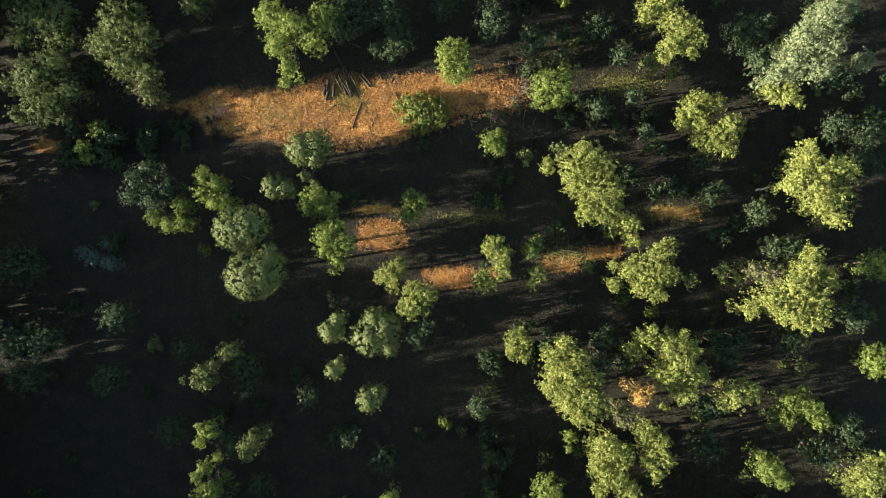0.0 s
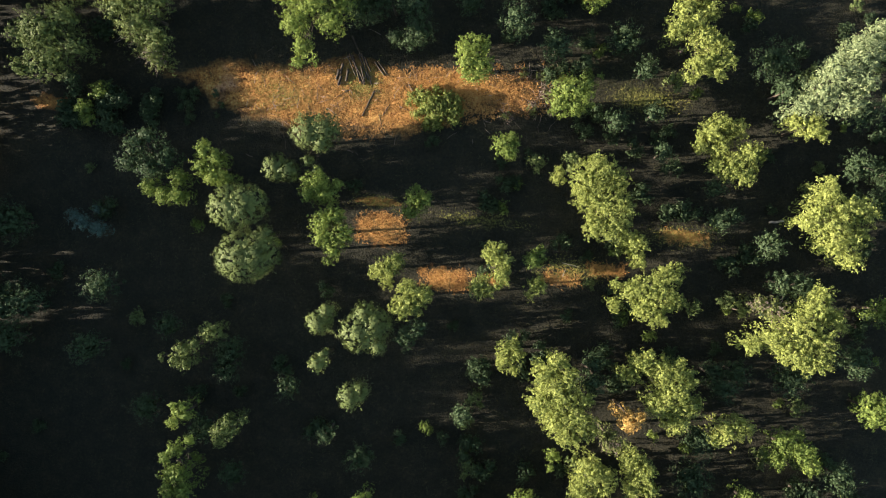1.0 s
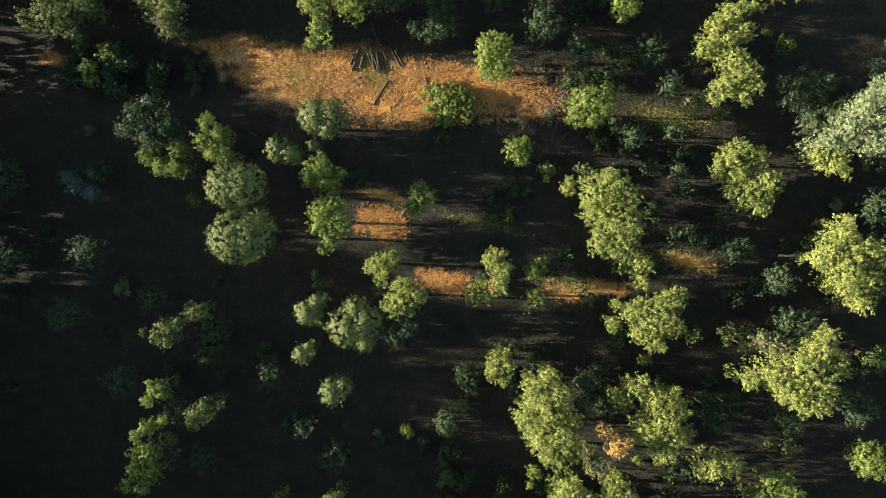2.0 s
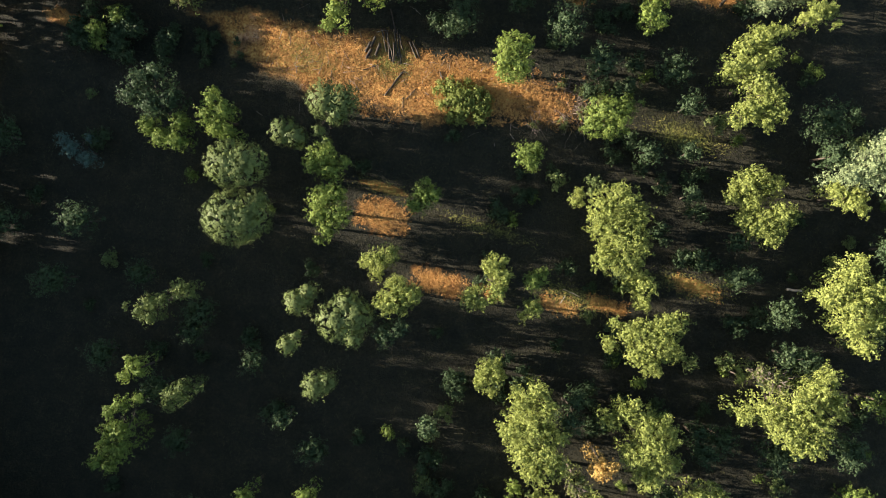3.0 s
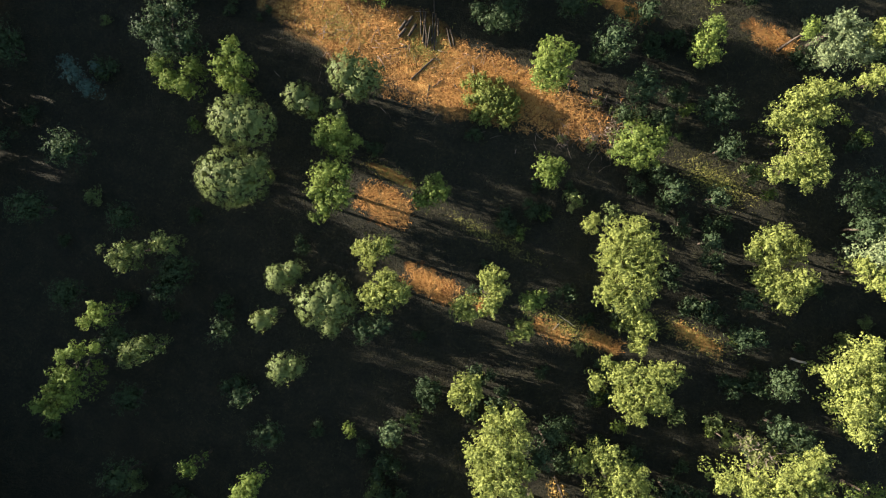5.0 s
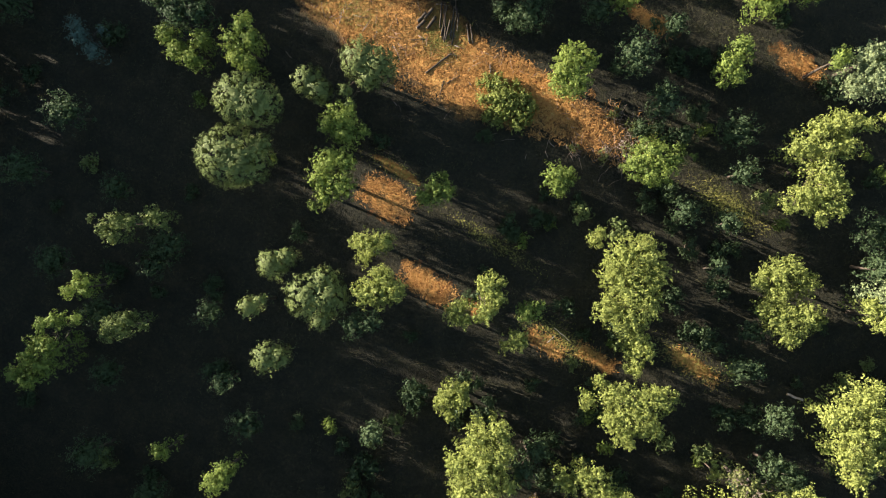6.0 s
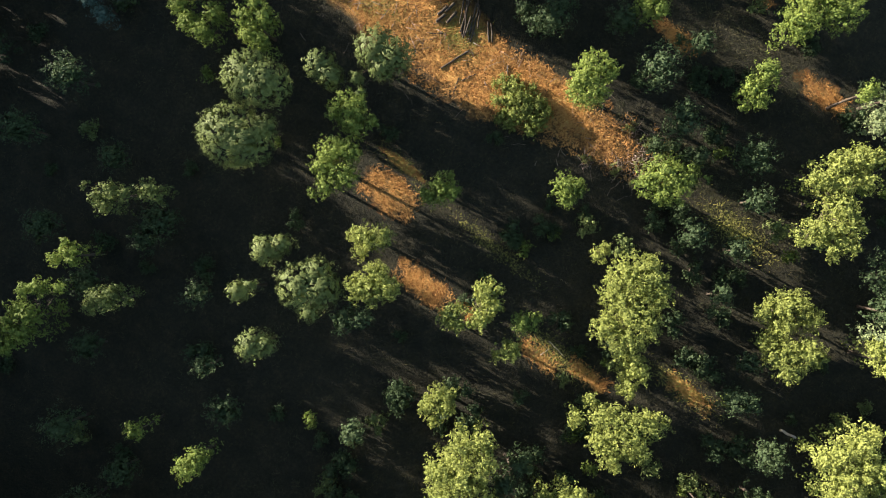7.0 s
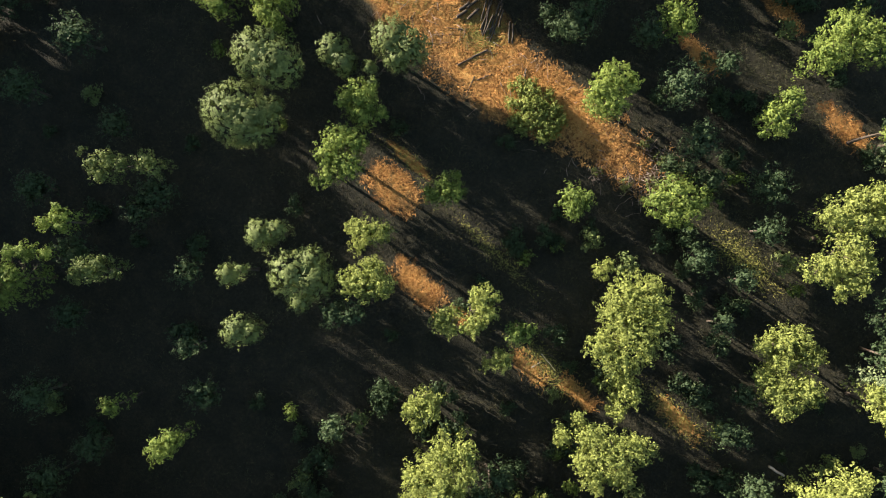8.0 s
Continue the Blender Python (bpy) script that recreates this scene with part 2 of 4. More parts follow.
def crown_shell(lobes, rng, style, low=None, scant=1.0):
    """Tufts of leaves at the ends of shoots all over several overlapping lobes, at uneven depth, a fill of larger
    leaves within, and a hidden skirt of leaves down to the height low, added to block low sun."""
    per_area, per_tuft, leaf, tuft, depth, swelling, order, stray = style
    lobes = np.asarray(lobes, float)
    pos, nor, wide, count, length = [], [], [], [], []

    def add(q, d, w, c, l_):
        pos.append(q); nor.append(d)
        for store, v in ((wide, w), (count, c), (length, l_)):
            store.append(np.broadcast_to(v, len(q)))

    for i, (cx, cy, cz, r) in enumerate(lobes):
        centre, w = np.array((cx, cy, cz)), min(tuft, 0.35 * r)
        d = unit(rng.normal(size=(int(scant * per_area * 4 * math.pi * r * r) + 6, 3)))
        d = d[d[:, 2] > -0.5]
        # boughs: the shell swells and sinks from place to place, and is thin in the hollows
        k = 4.0 + 2.2 * r
        swell = np.sin(2.9 * cx + k * d[:, 0] + 2.1 * d[:, 2]) * np.sin(1.7 * cy + 1.1 * k * d[:, 1] + 2.6 * d[:, 2])
        thin = rng.random(len(d)) < np.clip(0.2 - 0.8 * swell, 0, 1) * 4 * swelling
        reach = (r - 0.6 * w) * (1 + swelling * np.minimum(swell, 0.4)) - min(depth, 0.5 * r) * rng.random(len(d)) ** 1.5
        q = centre + d * reach[:, None] * np.where(d[:, 2:] < 0, (1, 1, 1.3), (1, 1, 1.12))
        keep = ~thin
        for j, (ox, oy, oz, o) in enumerate(lobes):
            if j != i:
                keep &= np.linalg.norm((q - (ox, oy, oz)) / (1, 1, 1.12), axis=1) > 0.76 * o
        q, d = q[keep], d[keep]
        out_ = rng.random(len(q)) < stray
        q = q + d * np.where(out_, rng.uniform(0.15, 0.5, len(q)), 0)[:, None]
        add(q, d, w * rng.uniform(0.6, 1.3, len(q)), per_tuft, leaf)
        d = unit(rng.normal(size=(int(scant * 2.2 * 4 * math.pi * r * r) + 3, 3)))
        add(centre + d * (r * rng.uniform(0.2, 0.6, len(d)))[:, None], d, 0.25 * min(r, 1.0), 6, min(0.32, 0.3 * r) * (1.7 if scant < 1 else 1.0))
        # skirt added below the lobe, to stop sun passing under it
        if low is not None and r > 0.8 and cz - 0.5 * r > low:
            k = int(scant * 5 * r * (cz - low))
            a, g = rng.uniform(0, 2 * math.pi, k), rng.random(k)
            d = np.stack([np.cos(a), np.sin(a), -0.1 * np.ones(k)], 1)
            q = np.array((cx, cy, low)) + d * (r * rng.uniform(0.3, 0.8, k) * (0.7 + 0.3 * g))[:, None]
            q[:, 2] = low + (cz - low) * g
            add(q, unit(d), 0.25, 8, 1.5 * leaf)
    pos, nor, wide, count, length = (np.concatenate(v) for v in (pos, nor, wide, count, length))
    pos[:, 2] = np.maximum(pos[:, 2], 0.3)
    stem = unit(nor + (0, 0, 0.3) + rng.normal(size=pos.shape) * 0.35)
    which = np.repeat(np.arange(len(pos)), count)
    n_ = len(which)
    away = unit(rng.normal(size=(n_, 3)) + 0.5 * stem[which])
    along = np.sum(away * stem[which], 1, keepdims=True) * stem[which]
    centres = pos[which] + (away + 0.7 * along) * (wide[which] * rng.uniform(0.3, 1.0, n_) ** 0.6)[:, None]
    facing = unit(0.55 * away + order * nor[which] + rng.normal(size=(n_, 3)) * 0.4)
    long_ = length[which] * rng.uniform(0.6, 1.35, n_)
    return leaves(centres, facing, long_, long_ * rng.uniform(0.55, 0.85, n_), rng)


STYLE = {  # tufts per square metre, leaves per tuft, leaf length, radius of a tuft, unevenness of the shell, of its boughs, how far leaves face outwards, share of stray shoots
    "aspen": (6.4, 16, 0.145, 0.22, 0.58, 0.19, 0.35, 0.14), "oak": (6.2, 16, 0.145, 0.21, 0.6, 0.19, 0.7, 0.13), "dull": (5.4, 15, 0.145, 0.2, 0.65, 0.22, 0.7, 0.14), "willow": (10, 14, 0.13, 0.17, 0.34, 0.08, 5.0, 0.06),
    "pale": (7.5, 13, 0.15, 0.21, 0.5, 0.14, 0.4, 0.08), "dark": (2.6, 12, 0.16, 0.24, 0.7, 0.2, 0.6, 0.1), "spruce": (8, 10, 0.12, 0.15, 0.4, 0.1, 0.6, 0.1),
    "rust": (7, 11, 0.15, 0.18, 0.4, 0.12, 0.5, 0.06), "bare": (1.2, 9, 0.15, 0.2, 0.6, 0.2, 0.5, 0.1), "shrub": (2.2, 9, 0.18, 0.22, 0.5, 0.15, 0.6, 0.1),
    "low": (8, 11, 0.13, 0.15, 0.3, 0.12, 0.5, 0.06),
}
LABEL = {
    "aspen": "sunlit young aspen with yellow-green leaves", "oak": "broadleaf tree with dense mid-green leaves",
    "dull": "ragged broadleaf tree with dull olive-green leaves",
    "willow": "round-headed willow with dense grey-green leaves", "pale": "tall tree with pale silvery green foliage",
    "dark": "thin understorey tree with leaves toned dark for shade", "spruce": "small blue-green spruce in shade",
    "rust": "small tree with rusty orange autumn leaves", "bare": "half-bare tree with dead grey twigs",
}
NAME = {"aspen": "aspen_tree", "oak": "broadleaf_tree", "dull": "broadleaf_tree", "willow": "willow_tree", "pale": "silver_tree", "dark": "understorey_tree",
        "spruce": "spruce_tree", "rust": "autumn_tree", "bare": "half_bare_tree"}
planted = []


def ground_height(x, y):
    """The gentle lie of the land."""
    far = 1.0 / (1.0 + ((x * x + y * y) / 90000.0))
    return (0.22 * math.sin(0.11 * x + 0.6) * math.cos(0.13 * y - 0.4) + 0.10 * math.sin(0.31 * x - 0.23 * y)) * far


def tree(kind, x, y, height, lobes, low=1.3, detail=1.0):
    """A tree at (x, y): a tapered trunk, a limb into each lobe of the crown, and the crown, which begins at the height low. Lobes: dx, dy, z, radius."""
    seed = len(planted)
    rng = np.random.default_rng(1000 + seed)
    root = new(NAME[kind])
    root.location = (x, y, ground_height(x, y))
    tagged(root, LABEL[kind], "tree", "woodland trees")
    planted.append((x, y, max(l_[3] for l_ in lobes), root))
    lean = rng.normal(size=2) * 0.12
    top = height * 0.72
    girth = 0.016 * height + 0.02
    pts = [(lean[0] * math.sin(2.2 * f) , lean[1] * math.sin(3.1 * f), -0.15 + f * (top + 0.15)) for f in np.linspace(0, 1, 7)]
    trunk = part("trunk", mesh_from("trunk", *tube(pts, [girth * g for g in (1.35, 1.0, 0.9, 0.78, 0.62, 0.45, 0.22)], 8), BARK, True), root)
    for dx, dy, z, r in lobes:
        z0 = min(max(z - 1.1 * r - 0.4, 0.25 * height), 0.6 * height)
        tip = np.array((dx, dy, z + 0.45 * r))
        base = np.array((0, 0, z0))
        mid = (base + tip) / 2 + (0, 0, -0.12 * r) + rng.normal(size=3) * 0.12
        pieces = [tube([base, mid, tip], (girth * 0.34, girth * 0.22, girth * 0.07), 6)]
        for k in range(5):
            a = base + (tip - base) * rng.uniform(0.35, 0.9)
            d = unit(rng.normal(size=3) + (0, 0, 0.3))
            e = a + d * r * rng.uniform(0.55, 0.9)
            pieces.append(tube([a, (a + e) / 2 + (0, 0, 0.08), e], (girth * 0.22, girth * 0.14, girth * 0.04), 4))
        part("limb", mesh_from("limb", *join(pieces), BARK, True), trunk)
    if kind == "bare":
        pieces = []
        for dx, dy, z, r in lobes:
            c = np.array((dx, dy, z))
            for k in range(90):
                d = unit(rng.normal(size=3) + (0, 0, 0.35))
                a = c + d * r * rng.uniform(0.2, 0.8)
                e = a + unit(d * 0.6 + rng.normal(size=3) * 0.6 + (0, 0, 0.25)) * r * rng.uniform(0.25, 0.5)
                pieces.append(tube([a, (a + e) / 2 + rng.normal(size=3) * 0.07, e], (0.022, 0.016, 0.006), 4))
        part("twig_crown", mesh_from("twig_crown", *join(pieces), TWIG), root, "dead grey twigs")
    style, scant = STYLE[kind], 1.0
    if detail < 1:         # far trees: fewer, larger leaves
        style, scant = (style[0], 6, 2.7 * style[2], 1.5 * style[3], *style[4:]), 0.32
    part("crown", mesh_from("crown", *crown_shell(lobes, rng, style, low, scant), LEAF[kind]), root)
    return root


# ---- ground ----
def ground_sheet():
    inner = np.arange(-80, 80.5, 1.25)
    outer = 80 * 1.28 ** np.arange(1, 16)
    axis = np.concatenate([-outer[::-1], inner, outer])
    n = len(axis)
    verts = [(x, y, ground_height(x, y)) for y in axis for x in axis]
    i = (np.arange(n - 1)[:, None] * n + np.arange(n - 1)).ravel()
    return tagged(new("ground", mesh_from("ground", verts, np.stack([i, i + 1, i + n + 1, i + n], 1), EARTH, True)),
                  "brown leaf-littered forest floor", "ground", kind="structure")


ground_sheet()

# ---- trees in view ----
tree("dull", -47.6, 24.5, 9.0, [(-0.9, 0.7, 6.4, 2.64), (1.6, -1.2, 6.4, 2.07), (-2.9, -1.3, 6.3, 1.51), (2.3, 1.3, 6.4, 1.63)], 4.0)
tree("dull", -47.7, 17.5, 9.0, [(-0.3, 1.1, 6.4, 2.64), (-2.9, 0.2, 6.4, 1.64), (1.6, 2.6, 6.3, 1.76), (0.3, -2.0, 6.3, 2.39), (-2.9, -3.2, 6.2, 1.13), (3.2, -0.5, 6.4, 1.44)], 1.5)
tree("dull", -37.8, 22.0, 9.5, [(-0.6, 2.3, 6.6, 2.61), (-2.2, -0.2, 7.0, 1.99), (1.6, 0.4, 7.1, 2.05), (0.0, -2.0, 7.0, 1.99), (2.1, -3.3, 6.7, 1.61)], 4.0)
tree("bare", -37.4, 18.4, 8.0, [(-0.8, 0.7, 5.4, 2.62), (1.5, -1.4, 6.1, 1.85)])
# second lobe added to lengthen the shadow eastwards
tree("dull", -31.0, 26.6, 8.0, [(0.0, 0.0, 5.6, 1.37), (0.4, 1.7, 6.2, 1.60)], 1.0)
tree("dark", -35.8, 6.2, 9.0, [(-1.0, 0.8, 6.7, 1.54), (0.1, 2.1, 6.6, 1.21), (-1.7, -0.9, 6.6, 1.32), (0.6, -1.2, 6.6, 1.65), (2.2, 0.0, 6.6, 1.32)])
tree("oak", -28.7, 6.0, 8.0, [(-0.8, 1.2, 6.3, 1.21), (-0.7, -0.4, 6.4, 1.21), (0.5, 0.6, 6.4, 1.21), (0.5, -1.4, 6.3, 1.10), (1.6, -1.2, 6.3, 0.82), (-0.8, 2.2, 6.3, 0.49)])
tree("willow", -25.0, 1.8, 10.0, [(-0.7, -0.2, 7.1, 2.50), (0.9, 0.2, 7.2, 2.28)], 4.0)
tree("willow", -23.6, -3.1, 9.0, [(-0.8, -0.4, 5.5, 3.00), (0.9, 0.1, 5.7, 2.44), (1.3, 2.1, 5.9, 1.22)], 4.0)
tree("willow", -21.2, 6.2, 7.5, [(-0.6, 0.1, 5.8, 1.54), (0.8, -0.1, 5.8, 1.32)])
tree("willow", -17.7, 10.1, 8.5, [(-0.8, 0.4, 6.1, 2.02), (0.9, 0.8, 6.2, 1.80), (0.6, -0.7, 6.5, 1.20), (-0.7, -2.8, 6.2, 0.77), (0.3, -3.6, 6.0, 0.66)])
tree("oak", -17.0, 4.6, 8.0, [(-0.4, 0.2, 6.0, 1.59), (-1.0, -0.7, 6.0, 1.10), (0.9, -0.7, 6.0, 1.21), (-0.2, 1.2, 6.1, 0.93), (2.0, 0.5, 5.9, 0.77)])
tree("oak", -15.0, 0.1, 8.5, [(-0.9, 1.0, 6.4, 1.53), (0.3, 1.7, 6.5, 1.14), (-0.7, -0.7, 6.7, 1.31), (1.1, -0.2, 6.5, 1.42), (0.4, -2.0, 6.5, 0.98), (0.1, -3.2, 6.3, 0.60)], 4.0)
tree("oak", -19.0, 22.6, 10.0, [(-2.4, 1.7, 7.7, 1.88), (0.0, 0.5, 8.5, 1.70), (-1.7, -1.4, 8.1, 1.46), (-0.6, -3.8, 7.8, 1.03), (-0.9, -5.3, 7.5, 0.79), (1.9, -0.8, 8.1, 1.51), (3.1, 1.6, 7.6, 1.69)])
tree("dark", -11.3, 25.5, 8.0, [(-1.5, 0.2, 5.2, 2.81), (2.4, -0.3, 5.8, 2.23)])
tree("oak", -1.8, 19.7, 9.0, [(-0.5, 0.6, 6.9, 1.60), (0.6, 1.3, 6.9, 1.12), (-0.5, -0.8, 7.0, 1.34), (0.8, -0.6, 7.0, 1.28), (0.3, -1.9, 6.9, 0.80), (-0.6, 2.2, 7.0, 0.48)], 1.0)
tree("oak", -6.5, 4.1, 6.0, [(-0.0, -0.0, 4.2, 1.51), (-0.6, -1.0, 4.1, 1.07), (0.7, 0.6, 4.2, 1.06), (-0.1, 1.5, 4.3, 0.62)])
tree("oak", 9.1, 17.2, 7.0, [(-0.7, 0.6, 4.7, 1.70), (-1.0, -1.0, 4.7, 1.49), (0.7, 0.0, 4.8, 1.70), (1.3, 1.4, 4.7, 1.10), (0.2, -1.1, 4.9, 1.26), (2.7, 2.5, 4.5, 0.38)], 4.0)
tree("oak", 2.7, 11.3, 6.0, [(-0.5, -0.0, 4.2, 1.28), (0.4, 0.6, 4.2, 1.00), (0.5, -0.8, 4.2, 0.84)])
tree("aspen", 8.6, 8.7, 4.5, [(0.0, -0.2, 3.2, 0.90), (-0.0, 0.8, 3.4, 0.45)])
tree("aspen", 13.3, 6.7, 7.5, [(-1.7, 1.8, 4.9, 2.08), (-0.4, 2.7, 5.0, 1.81), (0.9, 1.7, 5.1, 1.70), (-1.5, -0.2, 5.1, 1.76), (0.5, -0.6, 4.7, 2.41), (-0.4, -3.2, 5.2, 1.54), (1.5, -2.8, 5.1, 1.76), (2.0, -1.0, 5.2, 1.53), (-1.5, 3.9, 5.7, 0.49)])
tree("aspen", 17.3, 1.7, 6.0, [(-0.5, 0.5, 4.2, 1.44), (0.6, 0.4, 4.5, 0.94), (0.5, -1.3, 4.2, 1.05)])
tree("aspen", 19.3, -3.1, 8.0, [(0.2, 0.4, 5.7, 2.17), (1.6, 2.0, 5.5, 1.46), (-1.9, 0.1, 5.7, 1.47), (-3.7, 0.7, 5.5, 0.71), (-3.7, -1.5, 5.3, 0.93), (0.6, -2.0, 5.7, 1.36), (2.2, -0.4, 5.7, 1.25), (-0.9, -1.7, 5.9, 1.03), (1.6, -2.9, 5.8, 0.43), (2.6, 3.0, 5.5, 0.60)])
tree("aspen", 21.2, 24.3, 9.0, [(-1.0, 3.6, 7.4, 1.31), (0.2, 4.4, 7.5, 0.99), (1.0, 4.8, 7.7, 0.57), (-2.1, 2.1, 7.4, 1.20), (-2.6, 0.0, 7.5, 1.05), (-1.0, 0.9, 7.3, 1.41), (0.4, 2.2, 7.4, 1.26), (0.2, -0.6, 7.3, 1.41), (1.8, -1.0, 7.4, 1.20), (-0.2, -3.4, 7.4, 1.21), (1.0, -2.8, 7.3, 1.41), (2.6, -2.7, 7.5, 1.10), (2.0, -4.3, 7.7, 0.68), (-0.7, -4.9, 7.7, 0.63)])
tree("aspen", 25.2, 14.6, 6.0, [(-0.9, 0.0, 3.7, 1.50), (0.0, 1.3, 3.7, 1.28), (1.7, 0.8, 3.4, 1.39), (0.2, -1.3, 3.6, 1.39), (-1.7, -1.2, 3.6, 0.94)])
tree("aspen", 27.5, 11.8, 6.5, [(0.6, 0.7, 4.2, 1.65), (-0.9, -0.5, 4.2, 1.54), (1.8, 1.2, 4.1, 1.10), (0.8, -1.2, 4.2, 1.21), (-2.3, -0.4, 4.0, 1.10)])
tree("dark", 25.9, 9.1, 4.5, [(0.0, 0.0, 2.7, 1.41)])
tree("pale", 35.3, 21.0, 12.0, [(2.6, 3.4, 8.7, 1.97), (0.6, 1.6, 9.4, 2.08), (-1.4, -0.4, 9.7, 1.77), (0.9, -1.0, 9.9, 1.46), (-2.5, -2.4, 9.2, 1.57), (0.1, -3.0, 9.3, 1.51), (-3.9, -3.6, 8.9, 1.04)])
tree("aspen", 33.3, 16.0, 8.0, [(0.4, 0.0, 6.2, 1.33), (-1.2, 0.3, 6.0, 1.12), (1.5, -0.7, 6.1, 0.74)])
tree("pale", 41.8, 19.3, 7.0, [(0.0, 0.0, 5.7, 1.24)])
tree("dark", 39.2, 18.1, 7.0, [(0.0, 0.0, 5.0, 2.00)])
tree("aspen", 36.8, 6.4, 10.0, [(-2.1, 0.5, 7.5, 1.51), (-1.3, 2.5, 7.3, 1.46), (-1.1, 3.9, 7.2, 0.83), (-3.0, -0.5, 7.5, 0.94), (-0.7, -0.9, 7.6, 1.78), (0.4, 1.0, 7.7, 1.67), (0.2, -2.5, 7.5, 1.36), (1.9, -1.3, 7.5, 1.41), (2.0, -3.8, 7.1, 1.04), (2.5, 1.2, 7.3, 1.56)])
tree("dark", 42.8, 8.9, 7.0, [(0.0, 0.0, 5.0, 2.00)])
tree("dark", 26.8, 5.7, 6.0, [(-0.5, -0.2, 3.7, 1.67), (0.9, 0.4, 3.8, 1.17)])
tree("dark", 19.5, 12.1, 5.0, [(0.1, 0.3, 3.7, 1.06), (-0.2, -0.7, 3.8, 0.61)])
tree("dull", -28.7, -13.8, 8.0, [(-0.9, -0.3, 6.5, 1.16), (-1.6, -1.5, 6.2, 0.89), (-0.6, -1.8, 6.3, 0.89), (0.4, 0.3, 6.8, 0.72), (1.6, 1.8, 6.0, 1.16), (2.9, 1.8, 6.0, 0.61), (-3.3, -1.4, 6.1, 0.44)])
tree("dark", -25.6, -14.1, 5.5, [(0.0, 0.0, 3.4, 2.1)], 0.6)
tree("oak", -29.2, -20.9, 8.5, [(0.1, 0.5, 6.8, 0.94), (-0.5, -0.9, 6.7, 0.83), (1.0, -0.1, 6.8, 0.72), (-0.6, 0.9, 6.8, 0.55)])
tree("dull", -24.1, -22.1, 8.5, [(-0.2, -0.2, 6.5, 1.44), (0.3, 0.9, 6.5, 0.94), (-0.5, -1.2, 6.5, 0.83), (1.7, 1.2, 6.4, 0.55)])
tree("oak", -28.6, -27.6, 8.5, [(-1.1, 2.4, 8.1, 0.76), (-0.1, 3.4, 8.1, 0.87), (1.4, 4.4, 8.2, 0.59), (-0.5, 0.6, 7.9, 1.14), (-0.5, -1.0, 8.0, 0.98), (0.5, 0.7, 8.0, 1.08), (-0.9, -2.8, 8.0, 0.92), (0.6, -2.5, 8.0, 1.08), (0.9, -0.9, 8.0, 0.98)])
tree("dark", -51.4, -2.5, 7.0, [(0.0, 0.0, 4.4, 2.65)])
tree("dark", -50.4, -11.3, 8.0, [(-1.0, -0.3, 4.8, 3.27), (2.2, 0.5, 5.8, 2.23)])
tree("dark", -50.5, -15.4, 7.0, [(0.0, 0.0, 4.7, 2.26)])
tree("spruce", -42.7, -1.6, 6.0, [(-1.6, 0.6, 4.0, 0.80), (-0.4, -0.1, 4.3, 1.03), (1.2, -0.7, 4.0, 0.97), (1.0, 1.5, 4.1, 0.51)])
tree("willow", -15.0, -9.2, 10.0, [(-0.3, -0.4, 6.5, 1.48), (0.5, 0.8, 6.7, 1.04)])
tree("willow", -10.1, -9.7, 11.0, [(-0.7, -0.5, 6.4, 2.34), (0.9, 0.5, 6.6, 1.85), (-0.3, 1.5, 6.9, 1.36), (1.3, -1.7, 7.0, 1.04)])
tree("willow", -14.7, -13.5, 9.0, [(-0.1, -0.3, 7.6, 1.08), (0.4, 0.8, 7.6, 0.65)])
tree("willow", -10.8, -16.9, 8.0, [(-0.3, -0.2, 6.2, 1.54), (0.7, 0.4, 6.3, 1.04)])
tree("aspen", -5.9, -6.1, 7.5, [(0.0, -0.1, 7.0, 1.83), (-0.8, -1.0, 7.3, 1.35), (1.2, 0.5, 7.3, 1.24), (-0.3, 1.0, 7.4, 1.13)], 4.2)
tree("aspen", -8.8, -3.3, 7.5, [(-0.0, 0.1, 5.5, 1.38), (0.8, 0.9, 5.3, 1.05), (-1.0, -0.4, 5.4, 0.94), (0.2, -1.3, 5.4, 0.77)], 4.0)
tree("dark", -5.6, -9.8, 9.0, [(-0.5, -0.4, 6.9, 1.41), (0.8, 0.7, 6.9, 1.08)])
tree("aspen", 2.5, -2.2, 8.0, [(-0.2, 1.6, 6.1, 1.25), (0.9, 1.0, 6.2, 1.14), (0.9, -0.4, 6.3, 1.09), (0.6, 2.5, 6.1, 0.65), (-1.4, -1.9, 5.9, 1.20), (-0.4, -2.1, 6.1, 0.87)], 3.5)
tree("oak", 6.9, -0.4, 7.0, [(-0.2, -0.3, 5.5, 1.15), (0.4, 0.6, 5.6, 0.77)], 3.5)
tree("aspen", 7.2, -3.6, 6.5, [(0.1, 0.2, 5.1, 1.16), (-0.5, -0.7, 5.2, 0.61)], 3.0)
tree("aspen", 5.2, -11.1, 7.5, [(-0.3, 0.5, 5.6, 1.26), (0.7, 0.2, 5.7, 0.99), (-0.6, -0.8, 5.6, 0.93), (0.5, -1.4, 5.6, 0.71), (0.5, 1.5, 5.7, 0.49)])
tree("aspen", 10.8, -14.9, 11.0, [(-2.1, 2.6, 8.3, 1.42), (-0.7, 3.9, 8.2, 1.20), (-2.1, -0.0, 8.6, 1.57), (-0.3, 1.0, 8.8, 1.83), (0.4, 2.8, 8.6, 1.15), (-0.5, -1.9, 8.6, 1.57), (1.3, -1.1, 8.7, 1.68), (2.3, 0.7, 8.8, 0.89), (1.1, -3.2, 8.3, 1.47), (2.8, -2.3, 8.3, 1.26)])
tree("dark", 13.9, -12.1, 9.0, [(0.0, -0.8, 6.9, 1.50), (-0.0, 1.4, 6.9, 1.18)])
